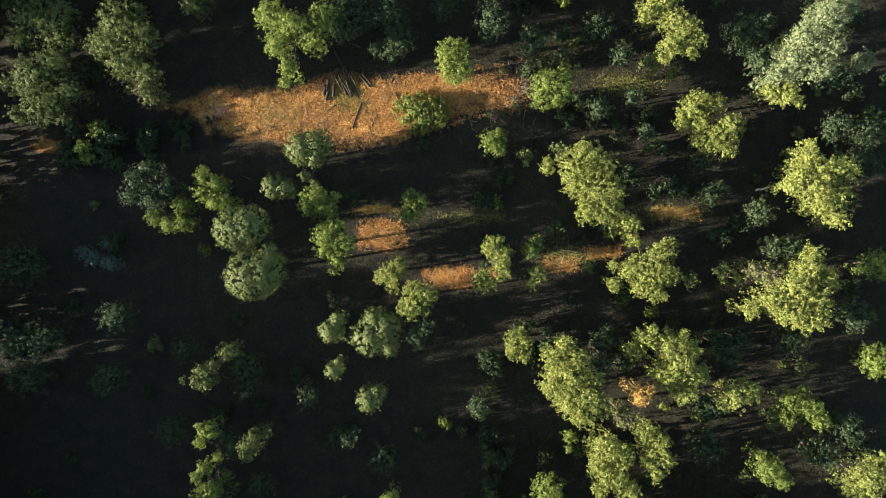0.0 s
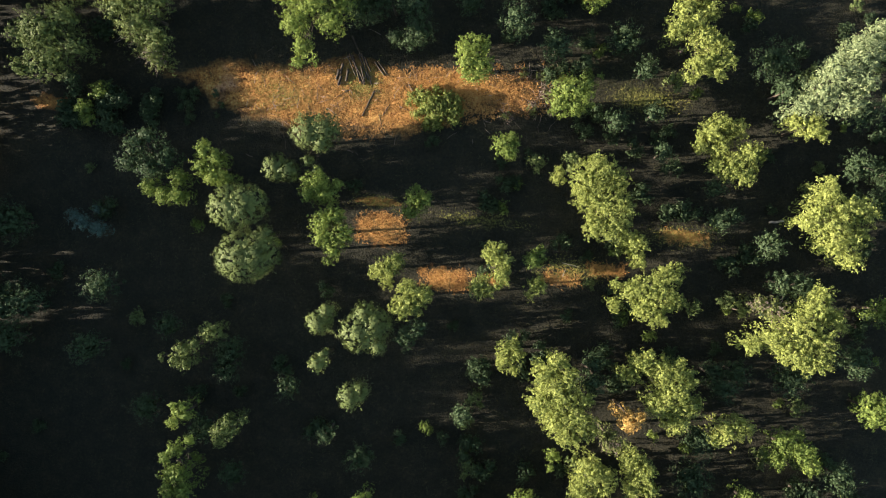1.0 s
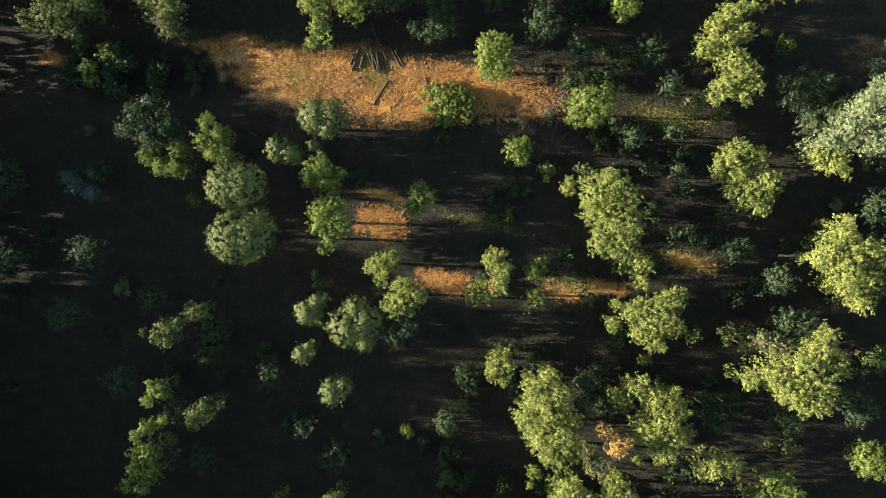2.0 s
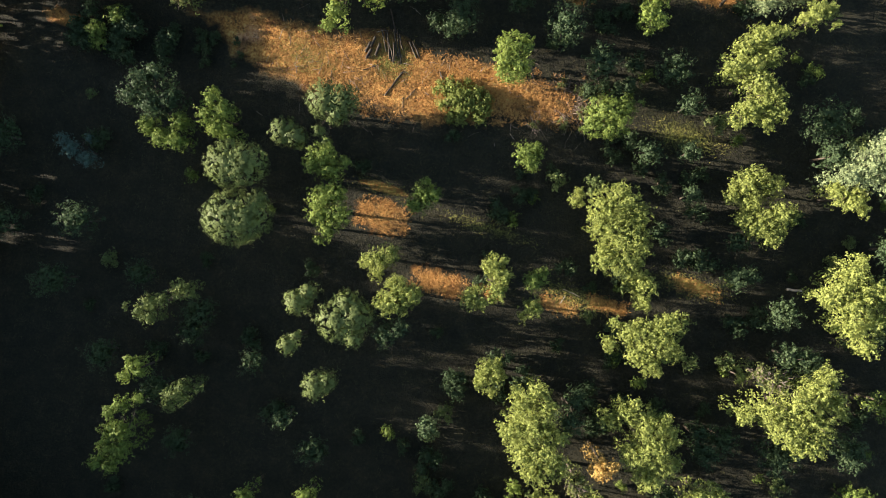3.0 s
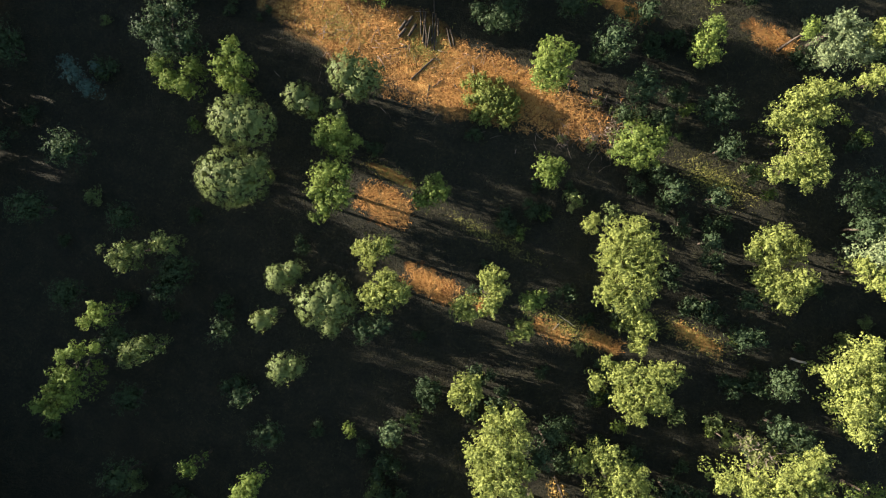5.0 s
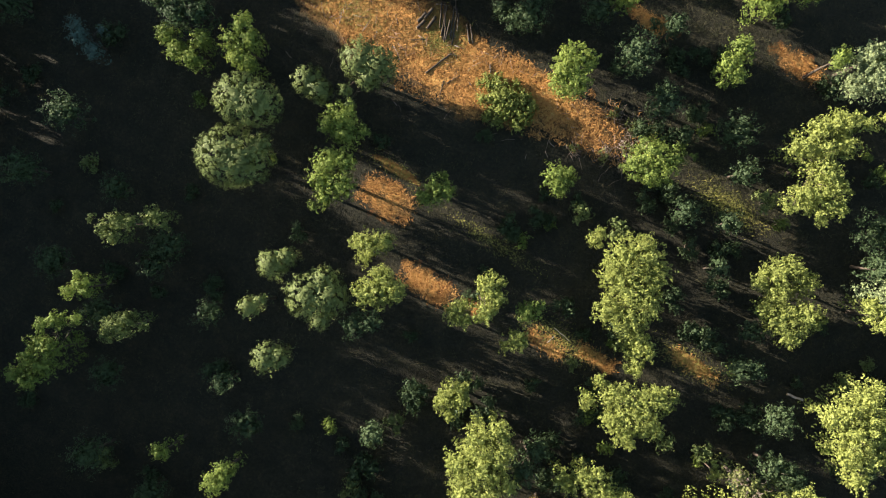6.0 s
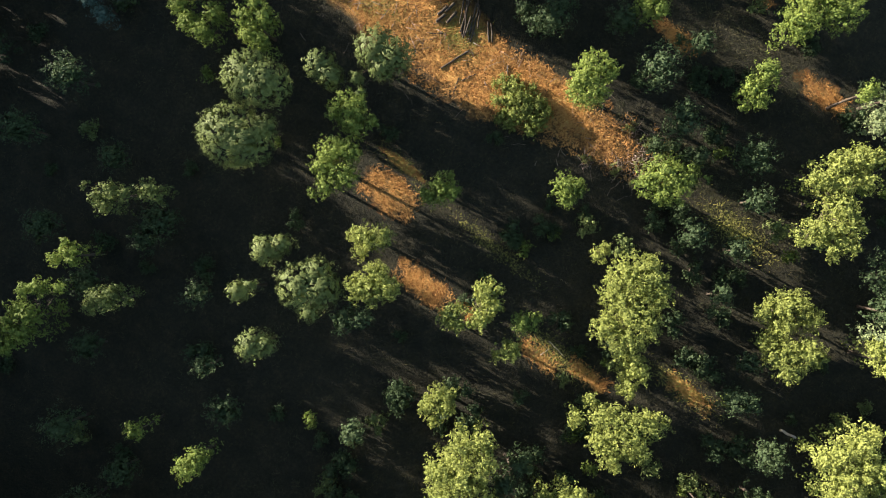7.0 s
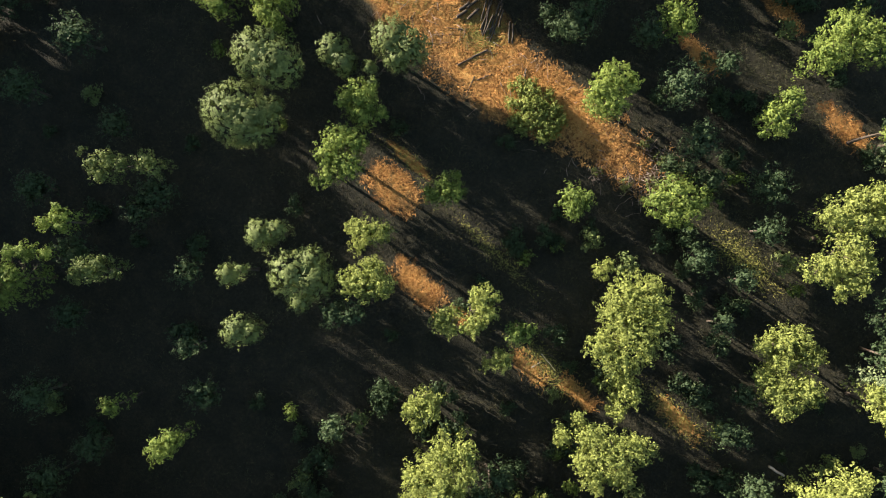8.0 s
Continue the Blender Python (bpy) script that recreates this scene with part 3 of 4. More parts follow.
tree("aspen", 21.4, -12.5, 10.0, [(-3.9, 1.0, 7.3, 1.06), (-2.6, 2.1, 7.4, 1.27), (-2.1, 3.4, 7.5, 0.69), (-0.7, 1.5, 7.9, 1.37), (0.7, 2.1, 7.7, 1.37), (0.6, -0.2, 7.9, 1.90), (2.0, 1.2, 7.9, 1.00), (-0.9, -1.4, 7.8, 1.48), (1.1, -2.9, 7.3, 1.69), (2.6, -1.4, 7.6, 1.27)])
tree("dark", 26.1, -17.9, 7.0, [(0.0, 0.0, 4.9, 2.13)])
tree("rust", 17.9, -15.7, 10.0, [(-0.3, -0.2, 8.9, 1.18), (0.8, 0.4, 8.9, 0.71)])
tree("bare", 16.3, -18.5, 9.0, [(0.0, 0.0, 7.4, 1.58)])
tree("aspen", 15.1, -23.9, 10.0, [(-0.6, 2.0, 7.5, 1.68), (-1.5, 0.2, 7.7, 1.14), (0.9, 1.2, 7.6, 1.50), (0.0, -1.3, 7.5, 1.56), (1.8, -2.3, 7.7, 1.20), (-1.3, -2.4, 7.8, 0.96)])
tree("aspen", 19.5, -21.9, 10.0, [(-1.1, 1.9, 7.8, 1.26), (0.3, 0.7, 7.7, 1.49), (1.2, -1.1, 7.8, 1.14), (-0.5, -1.1, 7.9, 1.02), (0.0, -2.6, 8.0, 0.90)])
tree("aspen", 28.7, -16.4, 8.0, [(-0.3, -0.0, 6.1, 1.58), (1.2, 0.6, 5.9, 1.34), (-1.3, -0.9, 6.0, 1.04)])
tree("oak", 35.8, -17.9, 7.5, [(-1.1, 0.7, 5.2, 1.53), (0.7, 0.1, 5.5, 1.47), (2.0, -1.3, 5.1, 1.22), (-1.7, -1.0, 5.3, 1.04), (0.1, 2.0, 5.4, 0.80)])
tree("aspen", 34.3, -5.4, 11.0, [(1.4, 4.0, 8.0, 1.29), (0.4, 2.3, 8.5, 1.45), (2.1, 2.1, 8.3, 1.39), (-0.8, 0.6, 8.8, 1.66), (-3.0, -0.6, 8.2, 1.45), (-4.8, -1.7, 7.9, 1.04), (-1.3, -1.6, 8.5, 1.66), (1.3, -0.5, 8.6, 1.76), (1.5, -2.3, 8.3, 1.55), (3.3, 1.2, 8.4, 0.77), (0.0, -2.7, 8.5, 1.14)])
tree("bare", 31.2, -3.1, 9.0, [(0.4, -0.1, 6.8, 1.59), (-1.1, 0.3, 6.9, 0.96)])
tree("dark", 33.6, -0.5, 8.0, [(-0.7, -0.1, 6.1, 1.61), (1.0, 0.1, 6.1, 1.39)])
tree("aspen", 29.4, -3.9, 5.0, [(0.1, -0.2, 4.0, 0.72), (-0.3, 0.6, 4.0, 0.39)])
tree("oak", 32.3, -24.4, 8.0, [(-0.3, 0.1, 6.1, 1.58), (1.2, -1.1, 5.9, 1.09), (-1.2, 1.4, 6.0, 0.85)])
tree("aspen", 41.9, -24.9, 9.0, [(-0.1, -0.3, 6.7, 1.98), (1.1, 1.5, 6.5, 1.38), (-1.4, -1.5, 6.6, 1.08)])
tree("oak", 43.2, -2.4, 8.0, [(0.0, 0.0, 6.3, 1.72)])
tree("dark", 40.9, -7.8, 8.0, [(0.0, 0.0, 5.9, 2.10)])
tree("oak", 43.8, -12.8, 7.0, [(0.0, 0.0, 5.0, 2.00)])
tree("dark", 27.1, -11.0, 7.0, [(-0.1, 0.6, 5.1, 1.15), (0.2, -0.9, 5.1, 0.93)])
tree("dark", 28.0, -12.2, 7.0, [(-0.0, 0.0, 5.4, 1.62)])
tree("oak", 11.1, -22.1, 5.0, [(0.1, 0.3, 3.9, 0.82), (-0.2, -0.9, 3.9, 0.51)])
tree("oak", 8.5, -27.3, 7.0, [(0.0, 0.0, 5.1, 1.88)])
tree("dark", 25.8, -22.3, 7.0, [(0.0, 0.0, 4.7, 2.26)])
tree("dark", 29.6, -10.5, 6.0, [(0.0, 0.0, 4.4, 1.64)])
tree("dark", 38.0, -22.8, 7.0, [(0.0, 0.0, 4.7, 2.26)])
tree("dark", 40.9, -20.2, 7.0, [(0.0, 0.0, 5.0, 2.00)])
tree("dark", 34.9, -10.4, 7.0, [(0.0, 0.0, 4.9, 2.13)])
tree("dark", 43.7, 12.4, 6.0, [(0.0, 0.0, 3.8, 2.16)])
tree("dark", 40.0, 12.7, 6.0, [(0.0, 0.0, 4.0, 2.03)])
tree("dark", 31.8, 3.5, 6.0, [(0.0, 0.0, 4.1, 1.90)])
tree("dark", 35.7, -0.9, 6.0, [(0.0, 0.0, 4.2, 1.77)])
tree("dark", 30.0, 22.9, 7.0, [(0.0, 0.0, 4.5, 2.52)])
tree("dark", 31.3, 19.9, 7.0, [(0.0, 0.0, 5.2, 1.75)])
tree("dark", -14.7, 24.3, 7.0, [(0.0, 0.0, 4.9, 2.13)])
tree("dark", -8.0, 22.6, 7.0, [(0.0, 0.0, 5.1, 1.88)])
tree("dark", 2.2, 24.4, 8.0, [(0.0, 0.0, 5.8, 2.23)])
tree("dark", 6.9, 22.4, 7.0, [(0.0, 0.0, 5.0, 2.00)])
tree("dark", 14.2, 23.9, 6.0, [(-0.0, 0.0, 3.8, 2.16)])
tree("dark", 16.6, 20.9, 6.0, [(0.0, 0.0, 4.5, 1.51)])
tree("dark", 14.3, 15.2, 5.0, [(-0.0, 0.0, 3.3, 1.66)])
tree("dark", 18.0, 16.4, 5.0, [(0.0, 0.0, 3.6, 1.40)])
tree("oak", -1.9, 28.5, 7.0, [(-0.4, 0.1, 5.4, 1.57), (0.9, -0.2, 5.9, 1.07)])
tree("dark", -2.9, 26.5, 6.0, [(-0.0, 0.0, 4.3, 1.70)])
tree("oak", 10.1, 28.5, 7.0, [(-0.1, 1.1, 5.7, 1.35), (-0.3, -0.7, 5.9, 1.13), (0.7, -0.9, 5.9, 0.86), (0.1, -2.3, 5.7, 0.49)])
tree("oak", 9.8, 35.9, 9.0, [(-0.8, 0.4, 7.0, 2.01), (-0.7, -2.2, 7.4, 1.62), (1.4, 1.1, 7.1, 1.91)])
tree("pale", 21.4, 33.4, 8.0, [(-0.4, -0.2, 6.4, 1.54), (0.4, 1.2, 6.3, 1.33), (-1.3, -1.4, 6.2, 1.12), (1.8, 0.1, 6.3, 0.95)])
tree("aspen", 25.2, 31.9, 8.0, [(-0.4, -0.1, 6.6, 1.21), (0.7, 0.6, 6.5, 1.00), (1.8, -0.4, 6.5, 0.53), (-1.2, -0.7, 6.5, 0.74)])
tree("aspen", 23.5, 35.8, 8.0, [(-0.4, -0.7, 6.7, 1.28), (0.4, 0.6, 6.6, 1.38)])
tree("oak", 17.5, 33.0, 8.0, [(-0.1, -0.5, 6.8, 0.69), (0.1, 0.4, 6.8, 0.79)])
tree("pale", 19.8, 34.7, 8.0, [(0.0, 0.0, 6.5, 1.49)])
tree("dark", 3.8, 28.5, 7.0, [(0.0, 0.0, 5.7, 1.27)])
tree("oak", -33.3, 2.9, 7.5, [(-2.0, 0.1, 5.6, 1.17), (-0.4, -0.8, 5.6, 1.17), (1.2, -0.6, 5.6, 1.17), (1.1, 1.3, 5.6, 1.12)])
# six low trees added to block sun: east of the strip, then west
tree("dark", -9.0, 22.0, 4.5, [(0.0, 0.0, 2.7, 1.5), (-1.7, 0.3, 2.4, 1.2)], 0.4)
tree("dark", 6.8, 19.9, 3.6, [(0.0, 0.0, 2.1, 1.2), (1.2, 0.9, 1.9, 0.9)], 0.3)
tree("dark", 10.4, 21.6, 3.8, [(0.0, 0.0, 2.3, 1.3), (-0.9, -0.7, 2.0, 0.9)], 0.3)
tree("oak", -45.2, 10.8, 3.6, [(0.0, 0.3, 2.4, 1.1), (0.5, -0.8, 2.2, 0.9)], 0.6)
tree("oak", -43.6, 13.2, 3.4, [(0.0, 0.0, 2.3, 1.2)], 0.6)
tree("dark", -46.8, 13.6, 4.2, [(0.0, 0.6, 2.8, 1.2), (0.4, -0.7, 2.6, 1.0)], 0.6)
tree("oak", -14.8, -30.0, 7.0, [(0.0, 0.0, 6.0, 0.97)])
tree("oak", -9.0, -29.1, 7.5, [(-0.1, -0.6, 6.1, 1.36), (0.2, 1.0, 6.4, 1.06)])
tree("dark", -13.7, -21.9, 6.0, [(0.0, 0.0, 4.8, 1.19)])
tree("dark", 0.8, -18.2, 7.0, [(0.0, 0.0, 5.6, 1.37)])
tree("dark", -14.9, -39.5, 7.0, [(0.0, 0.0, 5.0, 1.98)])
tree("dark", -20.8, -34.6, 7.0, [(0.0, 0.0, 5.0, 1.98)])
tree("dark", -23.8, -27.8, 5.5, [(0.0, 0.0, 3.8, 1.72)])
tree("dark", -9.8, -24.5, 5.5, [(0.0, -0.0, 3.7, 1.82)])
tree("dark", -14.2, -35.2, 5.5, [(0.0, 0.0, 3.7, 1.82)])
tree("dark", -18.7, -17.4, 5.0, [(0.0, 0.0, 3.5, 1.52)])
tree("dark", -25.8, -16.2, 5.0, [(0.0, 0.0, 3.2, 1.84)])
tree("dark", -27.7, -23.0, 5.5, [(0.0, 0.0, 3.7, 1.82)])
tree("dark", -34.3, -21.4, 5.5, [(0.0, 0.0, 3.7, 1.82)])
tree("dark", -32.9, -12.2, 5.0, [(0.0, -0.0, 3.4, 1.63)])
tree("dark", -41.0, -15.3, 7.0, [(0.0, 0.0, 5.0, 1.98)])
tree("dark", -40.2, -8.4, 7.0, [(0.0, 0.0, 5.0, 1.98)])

# ---- the unseen wood around, added to cast shade ----
CLEAR = (Vector((-53.0, 11.5)), Vector((8.0, 18.0)))    # the middle line of the open strip


def off_clearing(x, y):
    """How far along the strip (0 to 1) and how far beside it a place is."""
    a, b = CLEAR
    d = b - a
    f = (Vector((x, y)) - a).dot(d) / d.length_squared
    return f, (Vector((x, y)) - a - d * f).dot(Vector((-d.y, d.x)).normalized())


def in_sight(x, y, edge=0.0):
    """Whether the ground at (x, y) comes into view at some time, or lies within edge of that."""
    for f in (0, 0.2, 0.4, 0.6, 0.8, 1):
        c, s = math.cos(radians(43.2 * f)), math.sin(radians(43.2 * f))
        u, v = x + 4.5 - 0.4 * f, y + 0.8 * (1 - f)
        if abs(u * c + v * s) < 53 - 10.5 * f + edge and abs(v * c - u * s) < 30.5 - 6 * f + edge:
            return True
    return False


rng = np.random.default_rng(7)
SUN_GAPS = ((-14, 15.6, 8.5), (-11, 1.8, 4.4), (5, -3.4, 4.6), (15.7, 33.6, 2.6))    # gaps left in the unseen wood to let sun in: a place on each, half its width


def copies_around(count, sources, x0, x1, y0, y1, smin, smax, gap):
    made = 0
    for _ in range(count * 12):
        if made >= count:
            break
        x, y = rng.uniform(x0, x1), rng.uniform(y0, y1)
        if in_sight(x, y, 3.0) or any((x - a) ** 2 + (y - b) ** 2 < gap * gap for a, b, *_ in planted):
            continue
        if any(x < px and abs(y - py - (x - px) * math.tan(SUN_HEADING)) < w for px, py, w in SUN_GAPS):
            continue
        s = rng.uniform(smin, smax)
        src = sources[int(rng.integers(len(sources)))]
        ob = copy_thing(src, pose(x, y, ground_height(x, y), 0, 0, rng.uniform(0, 360)) @ Matrix.Scale(s, 4))
        planted.append((x, y, 2.5 * s, ob))
        made += 1


SOURCES = [
    tree("oak", -66.0, -12.0, 9.5, [(-0.8, 1.3, 6.2, 3.0), (2.7, -1.1, 6.5, 2.5), (-2.6, -1.5, 7.0, 1.9)], detail=0.12),
    tree("oak", -62.0, 24.0, 10.0, [(-2.0, 1.4, 7.4, 2.4), (0.4, -1.8, 7.0, 2.5), (2.0, 1.0, 7.6, 2.3)], detail=0.12),
    tree("willow", -70.0, -24.0, 11.0, [(0.0, 0.0, 7.4, 3.3), (2.2, 1.0, 6.4, 2.2)], detail=0.12),
    tree("aspen", 56.0, -6.0, 10.0, [(-2.0, 1.8, 7.2, 2.5), (0.2, -1.2, 7.2, 2.8), (1.6, 1.5, 7.6, 2.4)], detail=0.12),
    tree("oak", 54.0, 14.0, 9.0, [(-1.4, 0.6, 6.2, 2.5), (1.2, -0.8, 6.4, 2.3)], detail=0.12),
]
# trees out of view, heights tuned to shade the floor in view
copies_around(34, SOURCES, -78, -55, -29, 5, 1.1, 1.35, 4.4)
copies_around(45, SOURCES, -76, -50, -72, -29, 1.45, 1.6, 4.2)
copies_around(45, SOURCES, -120, -78, -65, 5, 1.5, 1.8, 5.5)
copies_around(22, SOURCES, -80, -55, 9, 23, 0.95, 1.15, 5.0)
copies_around(34, SOURCES, -85, -50, 23, 60, 1.4, 1.65, 4.6)
copies_around(40, SOURCES, -50, 45, -70, -30, 1.15, 1.45, 5.0)
copies_around(16, SOURCES, -48, 2, 29, 52, 0.95, 1.2, 5.0)
copies_around(16, SOURCES, -52, -30, -62, -36, 1.4, 1.6, 4.4)
copies_around(16, SOURCES, -30, 35, -64, -44, 1.3, 1.55, 4.6)
copies_around(24, SOURCES, -70, 70, -75, 70, 0.85, 1.15, 6.0)

# unseen trees added in and beside the gaps, sized to trim the sunlight
for x, y, s in ((-63, 5.2, 0.88), (-66, 8.0, 0.80), (-62, 10.0, 0.74), (-68, 12.0, 0.80), (-61, 2.2, 0.85),
                (-60, -8.6, 0.95), (-62, -5.4, 0.95), (-60, -19.0, 1.45), (-64, -24.0, 1.45), (-63, -13.0, 0.95), (-66, -10.0, 0.95), (-64, -42.5, 1.85), (-73, -45.5, 1.9), (-57.5, 8.2, 0.5), (-58.0, 4.6, 0.55), (5.0, -31.3, 0.75), (-60.0, -13.0, 0.5), (-60.5, -10.2, 0.5), (-60.5, -4.8, 0.5), (-60.0, -1.4, 0.5), (-59.5, 1.6, 0.5)):
    ob = copy_thing(SOURCES[0], pose(x, y, ground_height(x, y), 0, 0, 40 * y) @ Matrix.Scale(s, 4))
    planted.append((x, y, 2.5, ob))


# ---- shrubs ----
def shrub(kind, height, width, seed, label):
    r_ = np.random.default_rng(seed)
    root = new("shrub")
    tagged(root, label, "shrub", "understorey shrubs")
    lobes = [(r_.uniform(-0.4, 0.4) * width, r_.uniform(-0.4, 0.4) * width, height * r_.uniform(0.45, 0.6), width * r_.uniform(0.3, 0.45)) for _ in range(3)]
    stems = [tube([(0, 0, -0.1), (a * 0.5, b * 0.5, z * 0.6), (a, b, z)], (0.04, 0.03, 0.012), 6) for a, b, z, _ in lobes]
    for stem in stems:
        part("stem", mesh_from("stem", *stem, BARK), root)
    part("foliage", mesh_from("foliage", *crown_shell(lobes, r_, STYLE["shrub"]), LEAF[kind]), root)
    return root


# the first two wear the leaves darkened for shade
SHRUBS = [shrub("dark", 1.6, 2.0, 41, "low shrub on the forest floor with leaves toned dark for shade"), shrub("dark", 2.4, 2.4, 42, "low shrub on the forest floor with leaves toned dark for shade"),
          shrub("oak", 1.5, 1.6, 43, "low mid-green shrub on the forest floor"), shrub("willow", 2.0, 2.0, 44, "low grey-green shrub on the forest floor")]
spots = [(-30, -20), (31, 2), (3, 5), (38, -14)]
for ob, (x, y) in zip(SHRUBS, spots):
    ob.location = (x, y, ground_height(x, y))
SUNNY = ((15.7, 33.6, 4.0), (-10.9, 1.4, 2.6), (-1.5, -3.8, 2.6), (8.5, -2.4, 3.6), (24, 3.3, 2.5))      # painted sun patches kept free of shrubs: place, radius
# a thicket over the west end of the open strip, added to shade it
for x, y, h in ((-30.5, 13.4, 0.7), (-31.2, 14.7, 0.75), (-30.9, 12.2, 0.6), (-34.0, 11.2, 1.1), (-34.6, 12.7, 1.4), (-33.6, 14.0, 1.2), (-38.0, 10.6, 1.9), (-38.6, 12.0, 2.2),
                (-37.8, 13.3, 1.5), (-42.2, 9.6, 2.6), (-43.0, 11.2, 2.9), (-42.0, 12.6, 2.8), (-46.2, 11.4, 2.6), (-46.8, 9.8, 2.6), (-35.2, 14.3, 1.3)):
    copy_thing(SHRUBS[1], pose(x, y, ground_height(x, y), 0, 0, 77 * x) @ Matrix.Scale(h / 2.2, 4))
made = 0
while made < 205:
    x, y = rng.uniform(-56, 47), rng.uniform(-44, 43)
    f, side = off_clearing(x, y)
    if not in_sight(x, y, 2.0) or (-0.1 < f < 1.02 and abs(side) < 4.8) or any((x - a) ** 2 + (y - b) ** 2 < r * r for a, b, r in SUNNY):
        continue
    if rng.random() > 0.3 + 0.7 * (x > 0):
        continue
    s = rng.uniform(0.55, 1.15)
    copy_thing(SHRUBS[int(rng.choice((0, 0, 1, 1, 2, 3)))], pose(x, y, ground_height(x, y), 0, 0, rng.uniform(0, 360)) @ Matrix.Scale(s, 4))
    made += 1


def wide_shrub(x, y, rx, ry, height, seed):
    """A low, spreading bush of many small heads."""
    r_ = np.random.default_rng(seed)
    root = tagged(new("shrub"), "wide low bright green shrub in the sunny clearing", "shrub", "understorey shrubs")
    root.location = (x, y, ground_height(x, y))
    lobes = []
    while len(lobes) < 44:
        a, b = r_.uniform(-1, 1, 2)
        if a * a + b * b < 1:
            r = r_.uniform(0.5, 0.95)
            lobes.append((a * rx, b * ry, height * r_.uniform(0.55, 1.0) * (1 - 0.4 * (a * a + b * b)) - 0.5 * r, r))
    for a, b, z, _ in lobes[:12]:
        part("stem", mesh_from("stem", *tube([(a * 0.3, b * 0.3, -0.1), (a * 0.7, b * 0.7, z * 0.6), (a, b, z)], (0.04, 0.03, 0.012), 6), BARK), root)
    part("foliage", mesh_from("foliage", *crown_shell(lobes, r_, STYLE["low"]), LEAF["aspen"]), root)


wide_shrub(-6.0, 15.3, 2.9, 2.3, 1.25, 47)


def brush(height, width, seed):
    """A heap of cut, half-bare branches."""
    r_ = np.random.default_rng(seed)
    root = tagged(new("brush_heap"), "heap of cut half-bare branches with withered leaves", "brushwood", "brush heaps")
    for _ in range(26):
        a = np.array((*(r_.normal(size=2) * width * 0.22), 0.03))
        e = a + unit(np.array((*r_.normal(size=2), r_.uniform(0.1, 0.7)))) * width * r_.uniform(0.4, 0.8)
        part("branch", mesh_from("branch", *tube([a, (a + e) / 2 + (0, 0, 0.12), e], (0.03, 0.02, 0.008), 4), TWIG), root)
    lobes = [(r_.uniform(-0.4, 0.4) * width, r_.uniform(-0.4, 0.4) * width, height * 0.45, width * 0.3) for _ in range(3)]
    part("foliage", mesh_from("foliage", *crown_shell(lobes, r_, STYLE["bare"]), LEAF["bare"]), root)
    return root


HEAP = brush(0.9, 1.8, 51)
HEAP.location = (5.4, 16.4, ground_height(5.4, 16.4))
for x, y, s, a in ((6.6, 18.2, 1.0, 80), (7.4, 16.4, 0.9, 150), (8.2, 19.4, 1.1, 210), (4.2, 20.2, 0.9, 300), (5.9, 20.4, 1.0, 30), (7.6, 21.0, 0.8, 120), (2.6, 15.0, 0.8, 260)):
    copy_thing(HEAP, pose(x, y, ground_height(x, y), 0, 0, a) @ Matrix.Scale(s, 4))


# ---- ferns and grass ----
def fronds(name, spots_, length, material, label, seed, droop=0.5):
    """Upright, arching blades, two quads each."""
    r_ = np.random.default_rng(seed)
    spots_ = np.asarray(spots_)
    k = len(spots_)
    ang, ln = r_.uniform(0, 2 * math.pi, k), length * r_.uniform(0.5, 1.4, k)
    out = np.stack([np.cos(ang), np.sin(ang), np.zeros(k)], 1)
    side = np.stack([-np.sin(ang), np.cos(ang), np.zeros(k)], 1) * (ln * r_.uniform(0.035, 0.08, k))[:, None]
    base = np.column_stack([spots_, [ground_height(a, b) - 0.02 for a, b in spots_]])
    lift = r_.uniform(0.15, 0.75, k)[:, None]
    mid = base + (out * 0.45 + np.array((0, 0, 1.0)) * lift) * ln[:, None] * 0.6
    tip = base + (out * 0.95 + np.array((0, 0, 1.0)) * lift * droop) * ln[:, None]
    verts = np.stack([base - side * 0.3, base + side * 0.3, mid + side, mid - side, tip + side * 0.15, tip - side * 0.15], 1).reshape(-1, 3)
    i = np.arange(k)[:, None] * 6
    faces = np.concatenate([i + (0, 1, 2, 3), i + (3, 2, 4, 5)])
    return tagged(new(name, mesh_from(name, verts, faces, material)), label, "undergrowth", kind="stuff")


def tufts(centres, each, spread_):
    """Places gathered in tussocks round the centres."""
    c = np.repeat(np.asarray(centres), each, 0)
    return list(map(tuple, c + rng.normal(size=c.shape) * spread_))


spots = []
while len(spots) < 1500:
    f, side = 0.66 + 0.19 * rng.normal(), rng.normal() * 2.3
    a, b = CLEAR
    p = a + (b - a) * f + Vector((-(b - a).y, (b - a).x)).normalized() * side
    if -4.6 + 8.5 * max(0, f - 0.65) < side < 3.8 and 0.42 - 0.03 * side < f < 1.02:
        spots.append((p.x, p.y))
pts = tufts(spots, 14, 0.2)
# orange fronds repeated over the painted sun patches
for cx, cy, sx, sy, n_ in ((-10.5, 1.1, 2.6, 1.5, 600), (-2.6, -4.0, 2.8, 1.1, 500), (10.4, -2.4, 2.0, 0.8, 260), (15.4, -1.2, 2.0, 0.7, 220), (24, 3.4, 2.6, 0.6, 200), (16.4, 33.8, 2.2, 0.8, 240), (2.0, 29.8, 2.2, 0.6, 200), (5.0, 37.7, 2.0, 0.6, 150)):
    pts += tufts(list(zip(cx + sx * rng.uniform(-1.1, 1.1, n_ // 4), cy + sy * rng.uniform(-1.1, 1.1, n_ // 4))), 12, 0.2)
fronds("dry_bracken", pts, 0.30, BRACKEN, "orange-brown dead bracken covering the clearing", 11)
spots = []
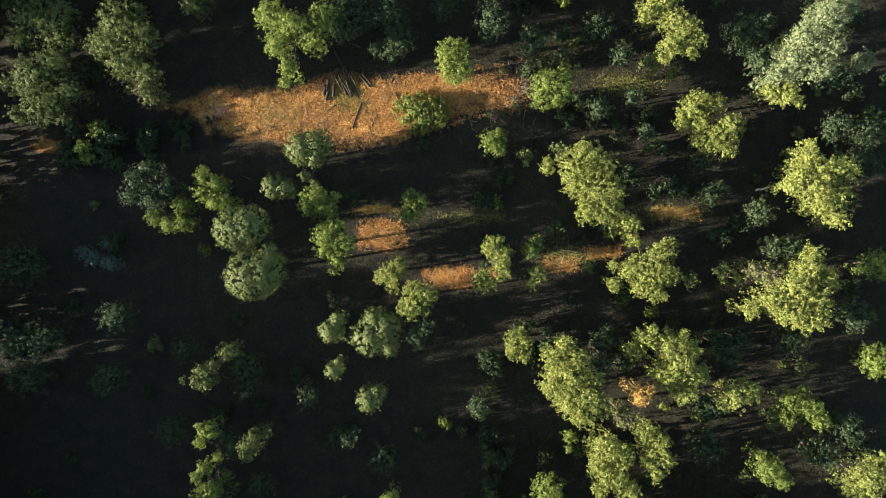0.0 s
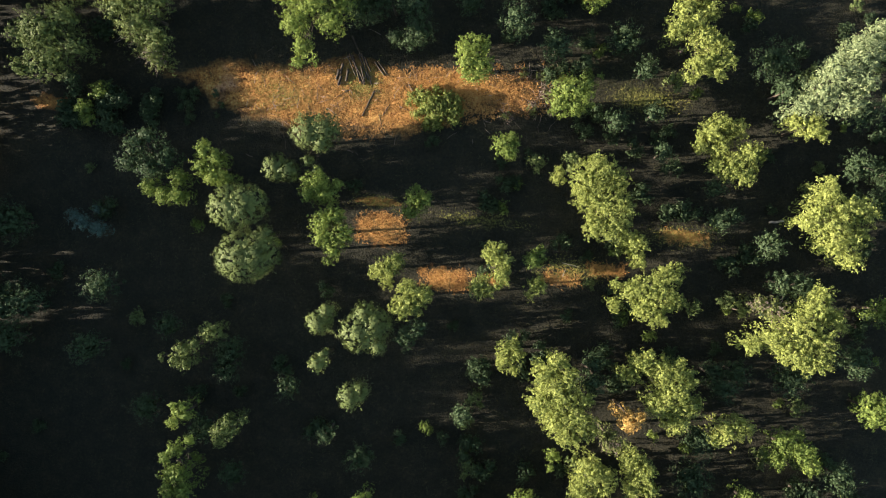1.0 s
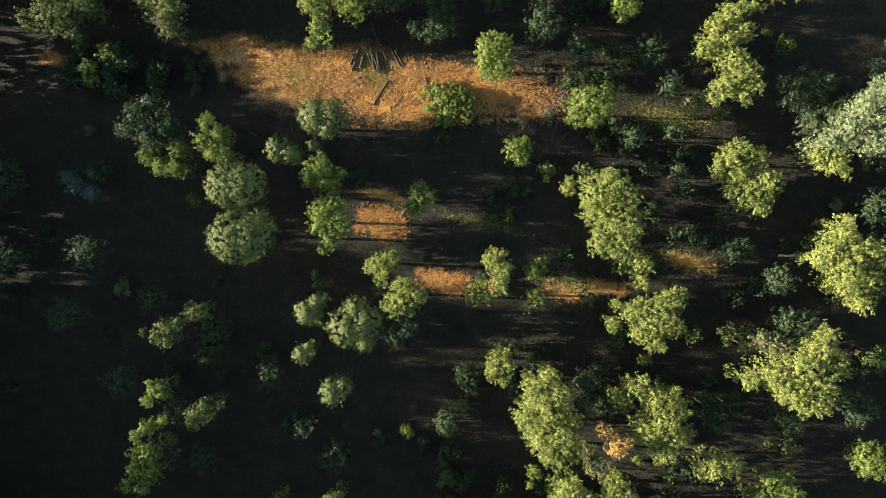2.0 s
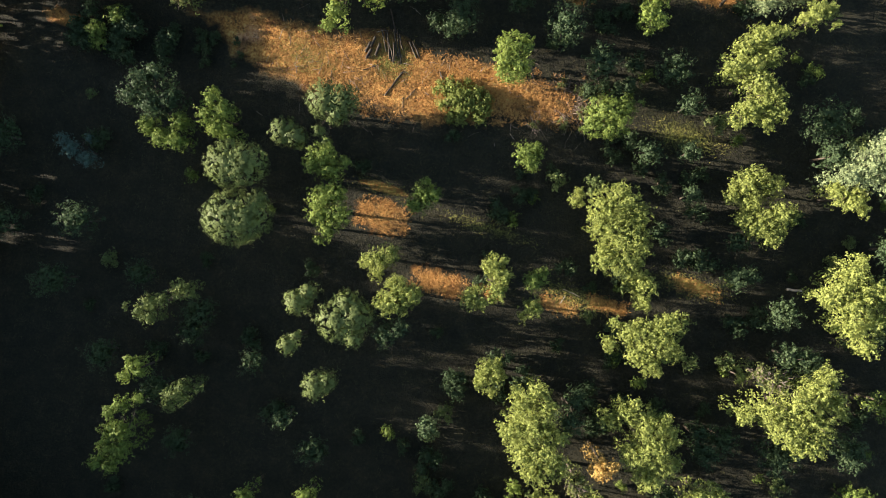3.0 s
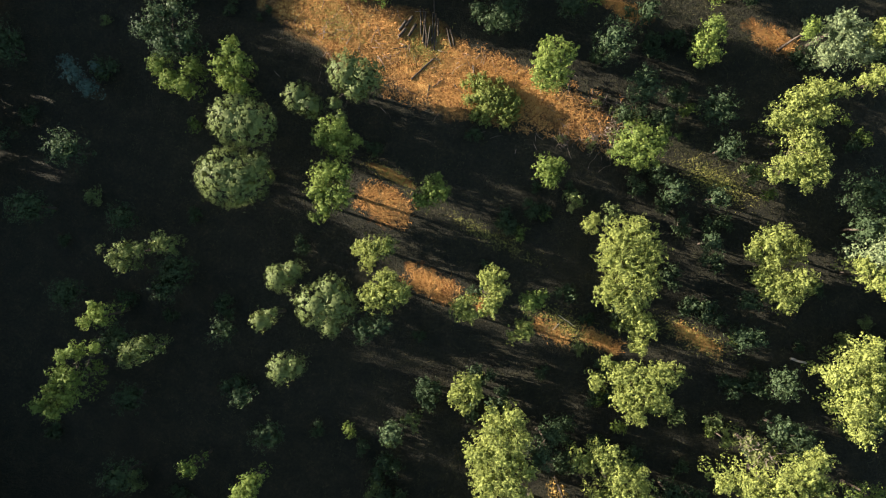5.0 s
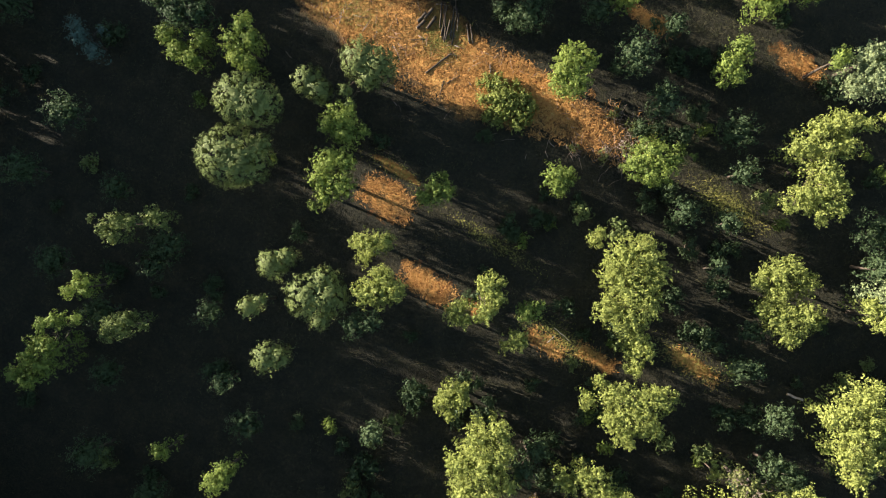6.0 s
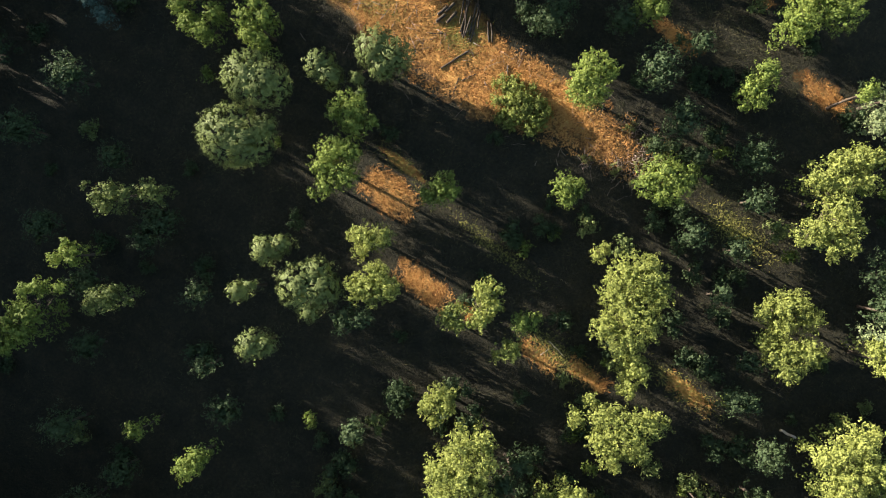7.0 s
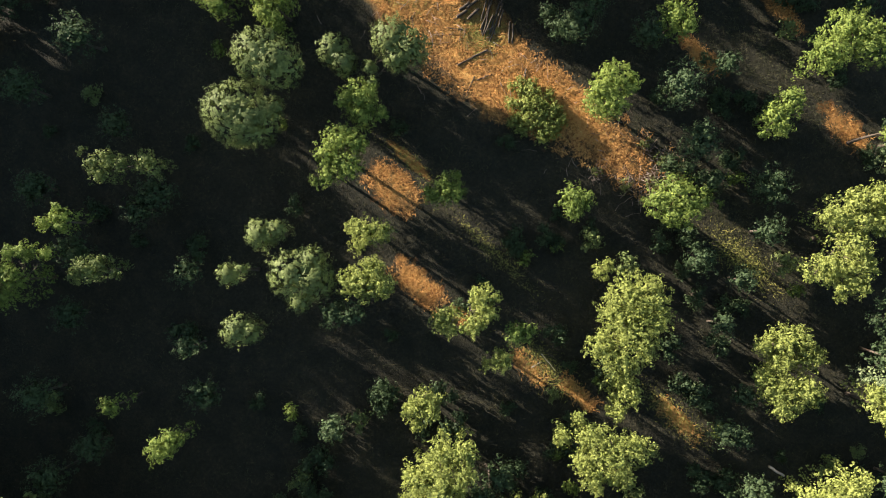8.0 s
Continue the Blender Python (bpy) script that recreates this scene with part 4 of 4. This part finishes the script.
while len(spots) < 3600:
    x, y = rng.uniform(-58, 50), rng.uniform(-48, 46)
    if in_sight(x, y, 1):
        spots.append((x, y))
for cx, cy, sx, sy, n_ in ((15, 20.5, 7.0, 1.3, 420), (8, 33.0, 6.0, 1.6, 330), (24, -28, 8.0, 1.4, 330)):
    spots += list(zip(rng.normal(cx, sx, n_), rng.normal(cy, sy, n_)))
pts = tufts(spots, 11, 0.24)
fronds("undergrowth", pts, 0.30, UNDERGROWTH, "dull brown and green undergrowth on the forest floor", 12)
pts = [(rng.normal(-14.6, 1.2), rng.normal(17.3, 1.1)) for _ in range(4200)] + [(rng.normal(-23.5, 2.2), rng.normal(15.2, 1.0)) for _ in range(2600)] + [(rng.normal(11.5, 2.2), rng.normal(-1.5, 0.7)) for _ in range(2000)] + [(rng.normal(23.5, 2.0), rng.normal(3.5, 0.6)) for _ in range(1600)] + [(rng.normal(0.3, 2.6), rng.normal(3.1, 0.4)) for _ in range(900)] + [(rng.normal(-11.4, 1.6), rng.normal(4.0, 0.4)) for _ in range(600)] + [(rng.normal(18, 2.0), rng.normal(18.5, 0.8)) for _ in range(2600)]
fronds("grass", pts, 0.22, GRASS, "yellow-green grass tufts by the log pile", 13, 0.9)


# ---- brushwood ----
def brushwood(count, seed):
    """Loose sticks left lying over the clearing."""
    r_ = np.random.default_rng(seed)
    a, b = CLEAR
    pieces = []
    for _ in range(count):
        f, side = r_.uniform(0.4, 1.0), r_.normal() * 2.6
        p = a + (b - a) * f + Vector((-(b - a).y, (b - a).x)).normalized() * side
        ang, ln = r_.uniform(0, math.pi), r_.uniform(0.3, 1.6)
        d = np.array((math.cos(ang), math.sin(ang), 0)) * ln / 2
        c = np.array((p.x, p.y, ground_height(p.x, p.y) + r_.uniform(0.05, 0.2)))
        t_ = r_.uniform(0.012, 0.035)
        pieces.append(tube([c - d + (0, 0, r_.uniform(-0.03, 0.1)), c + r_.normal(size=3) * 0.05 * ln, c + d + (0, 0, r_.uniform(-0.03, 0.1))], (t_, t_ * 0.8, t_ * 0.5), 4))
    return tagged(new("brushwood", mesh_from("brushwood", *join(pieces), TWIG)), "dry sticks scattered over the clearing", "sticks", kind="stuff")


brushwood(170, 21)


# ---- logs ----
def log(x0, y0, x1, y1, radius, lift=0.0, material=LOG_BARK, label="dark-barked log lying in the clearing", group="felled logs"):
    a, b = Vector((x0, y0, 0)), Vector((x1, y1, 0))
    n_ = (b - a).length
    za, zb = ground_height(x0, y0) + radius + lift, ground_height(x1, y1) + radius + lift
    mid = (a + b) / 2
    r_ = np.random.default_rng(int(1000 * abs(x0) + 77 * abs(y0)))
    pts_ = []
    for f in np.linspace(0, 1, 6):
        w = math.sin(math.pi * f) * 0.03 * n_ ** 0.5
        pts_.append((x0 + (x1 - x0) * f - mid.x + r_.normal() * 0.25 * w, y0 + (y1 - y0) * f - mid.y + r_.normal() * w, za + (zb - za) * f - (za + zb) / 2))
    root = new("log", mesh_from("log", *tube(pts_, [radius * g for g in (1.0, 0.98, 0.93, 0.9, 0.86, 0.82)], 10), material, True))
    root.location = (mid.x, mid.y, (za + zb) / 2)
    tagged(root, label, "log", group)
    for p, q, g in ((pts_[0], pts_[1], 0.96), (pts_[-1], pts_[-2], 0.78)):
        d = unit(np.array(p) - np.array(q))
        part("cut_end", mesh_from("cut_end", *tube([np.array(p) - d * 0.01, np.array(p) + d * 0.012], (radius * g, radius * g * 0.97), 10), CUT), root, "pale sawn log end")
    return root

log(-16.85, 19.36, -17.05, 18.16, 0.16, 0.00)
log(-17.19, 18.69, -17.46, 17.49, 0.16, 0.00)
log(-16.92, 17.95, -17.19, 16.89, 0.16, 0.00)
log(-16.18, 18.82, -16.31, 17.41, 0.16, 0.00)
log(-16.17, 20.49, -14.42, 17.33, 0.09, 0.00, label="long thin pole stacked in the log pile")
log(-15.84, 20.35, -14.69, 17.47, 0.09, 0.14, label="long thin pole stacked in the log pile")
log(-15.16, 20.61, -13.82, 17.79, 0.09, 0.02, label="long thin pole stacked in the log pile")
log(-14.76, 19.27, -14.15, 17.46, 0.09, 0.16, label="long thin pole stacked in the log pile")
log(-16.10, 22.63, -14.82, 20.34, 0.09, 0.00, label="long thin pole stacked in the log pile")
log(-15.63, 19.81, -14.16, 17.19, 0.09, 0.15, label="long thin pole stacked in the log pile")
log(-14.82, 20.67, -13.35, 17.32, 0.09, 0.03, label="long thin pole stacked in the log pile")
log(-16.44, 20.29, -15.23, 18.14, 0.09, 0.15, label="long thin pole stacked in the log pile")
log(-14.42, 20.27, -13.61, 18.79, 0.09, 0.16, label="long thin pole stacked in the log pile")
log(-12.94, 16.65, -14.09, 13.65, 0.09, 0.00)
log(-13.21, 19.92, -11.93, 18.44, 0.10, 0.00)
log(-12.87, 19.99, -11.66, 18.64, 0.10, 0.00)
log(-11.06, 15.23, -11.74, 13.90, 0.06, 0.00)
log(-9.11, 17.75, -8.58, 17.08, 0.07, 0.00)
log(-12.14, 13.97, -11.60, 12.36, 0.05, 0.00)
log(-15.91, 16.41, -17.33, 15.48, 0.06, 0.00)
log(32.94, 6.13, 34.55, 6.45, 0.13, 0.00, LOG_PALE, "pale dead log without bark on the ground", "fallen dead wood")
log(10.38, -0.78, 12.40, -1.06, 0.04, 0.00, LOG_PALE, "pale dead log without bark on the ground", "fallen dead wood")
log(10.57, -2.37, 10.90, -1.32, 0.04, 0.00, LOG_PALE, "pale dead log without bark on the ground", "fallen dead wood")
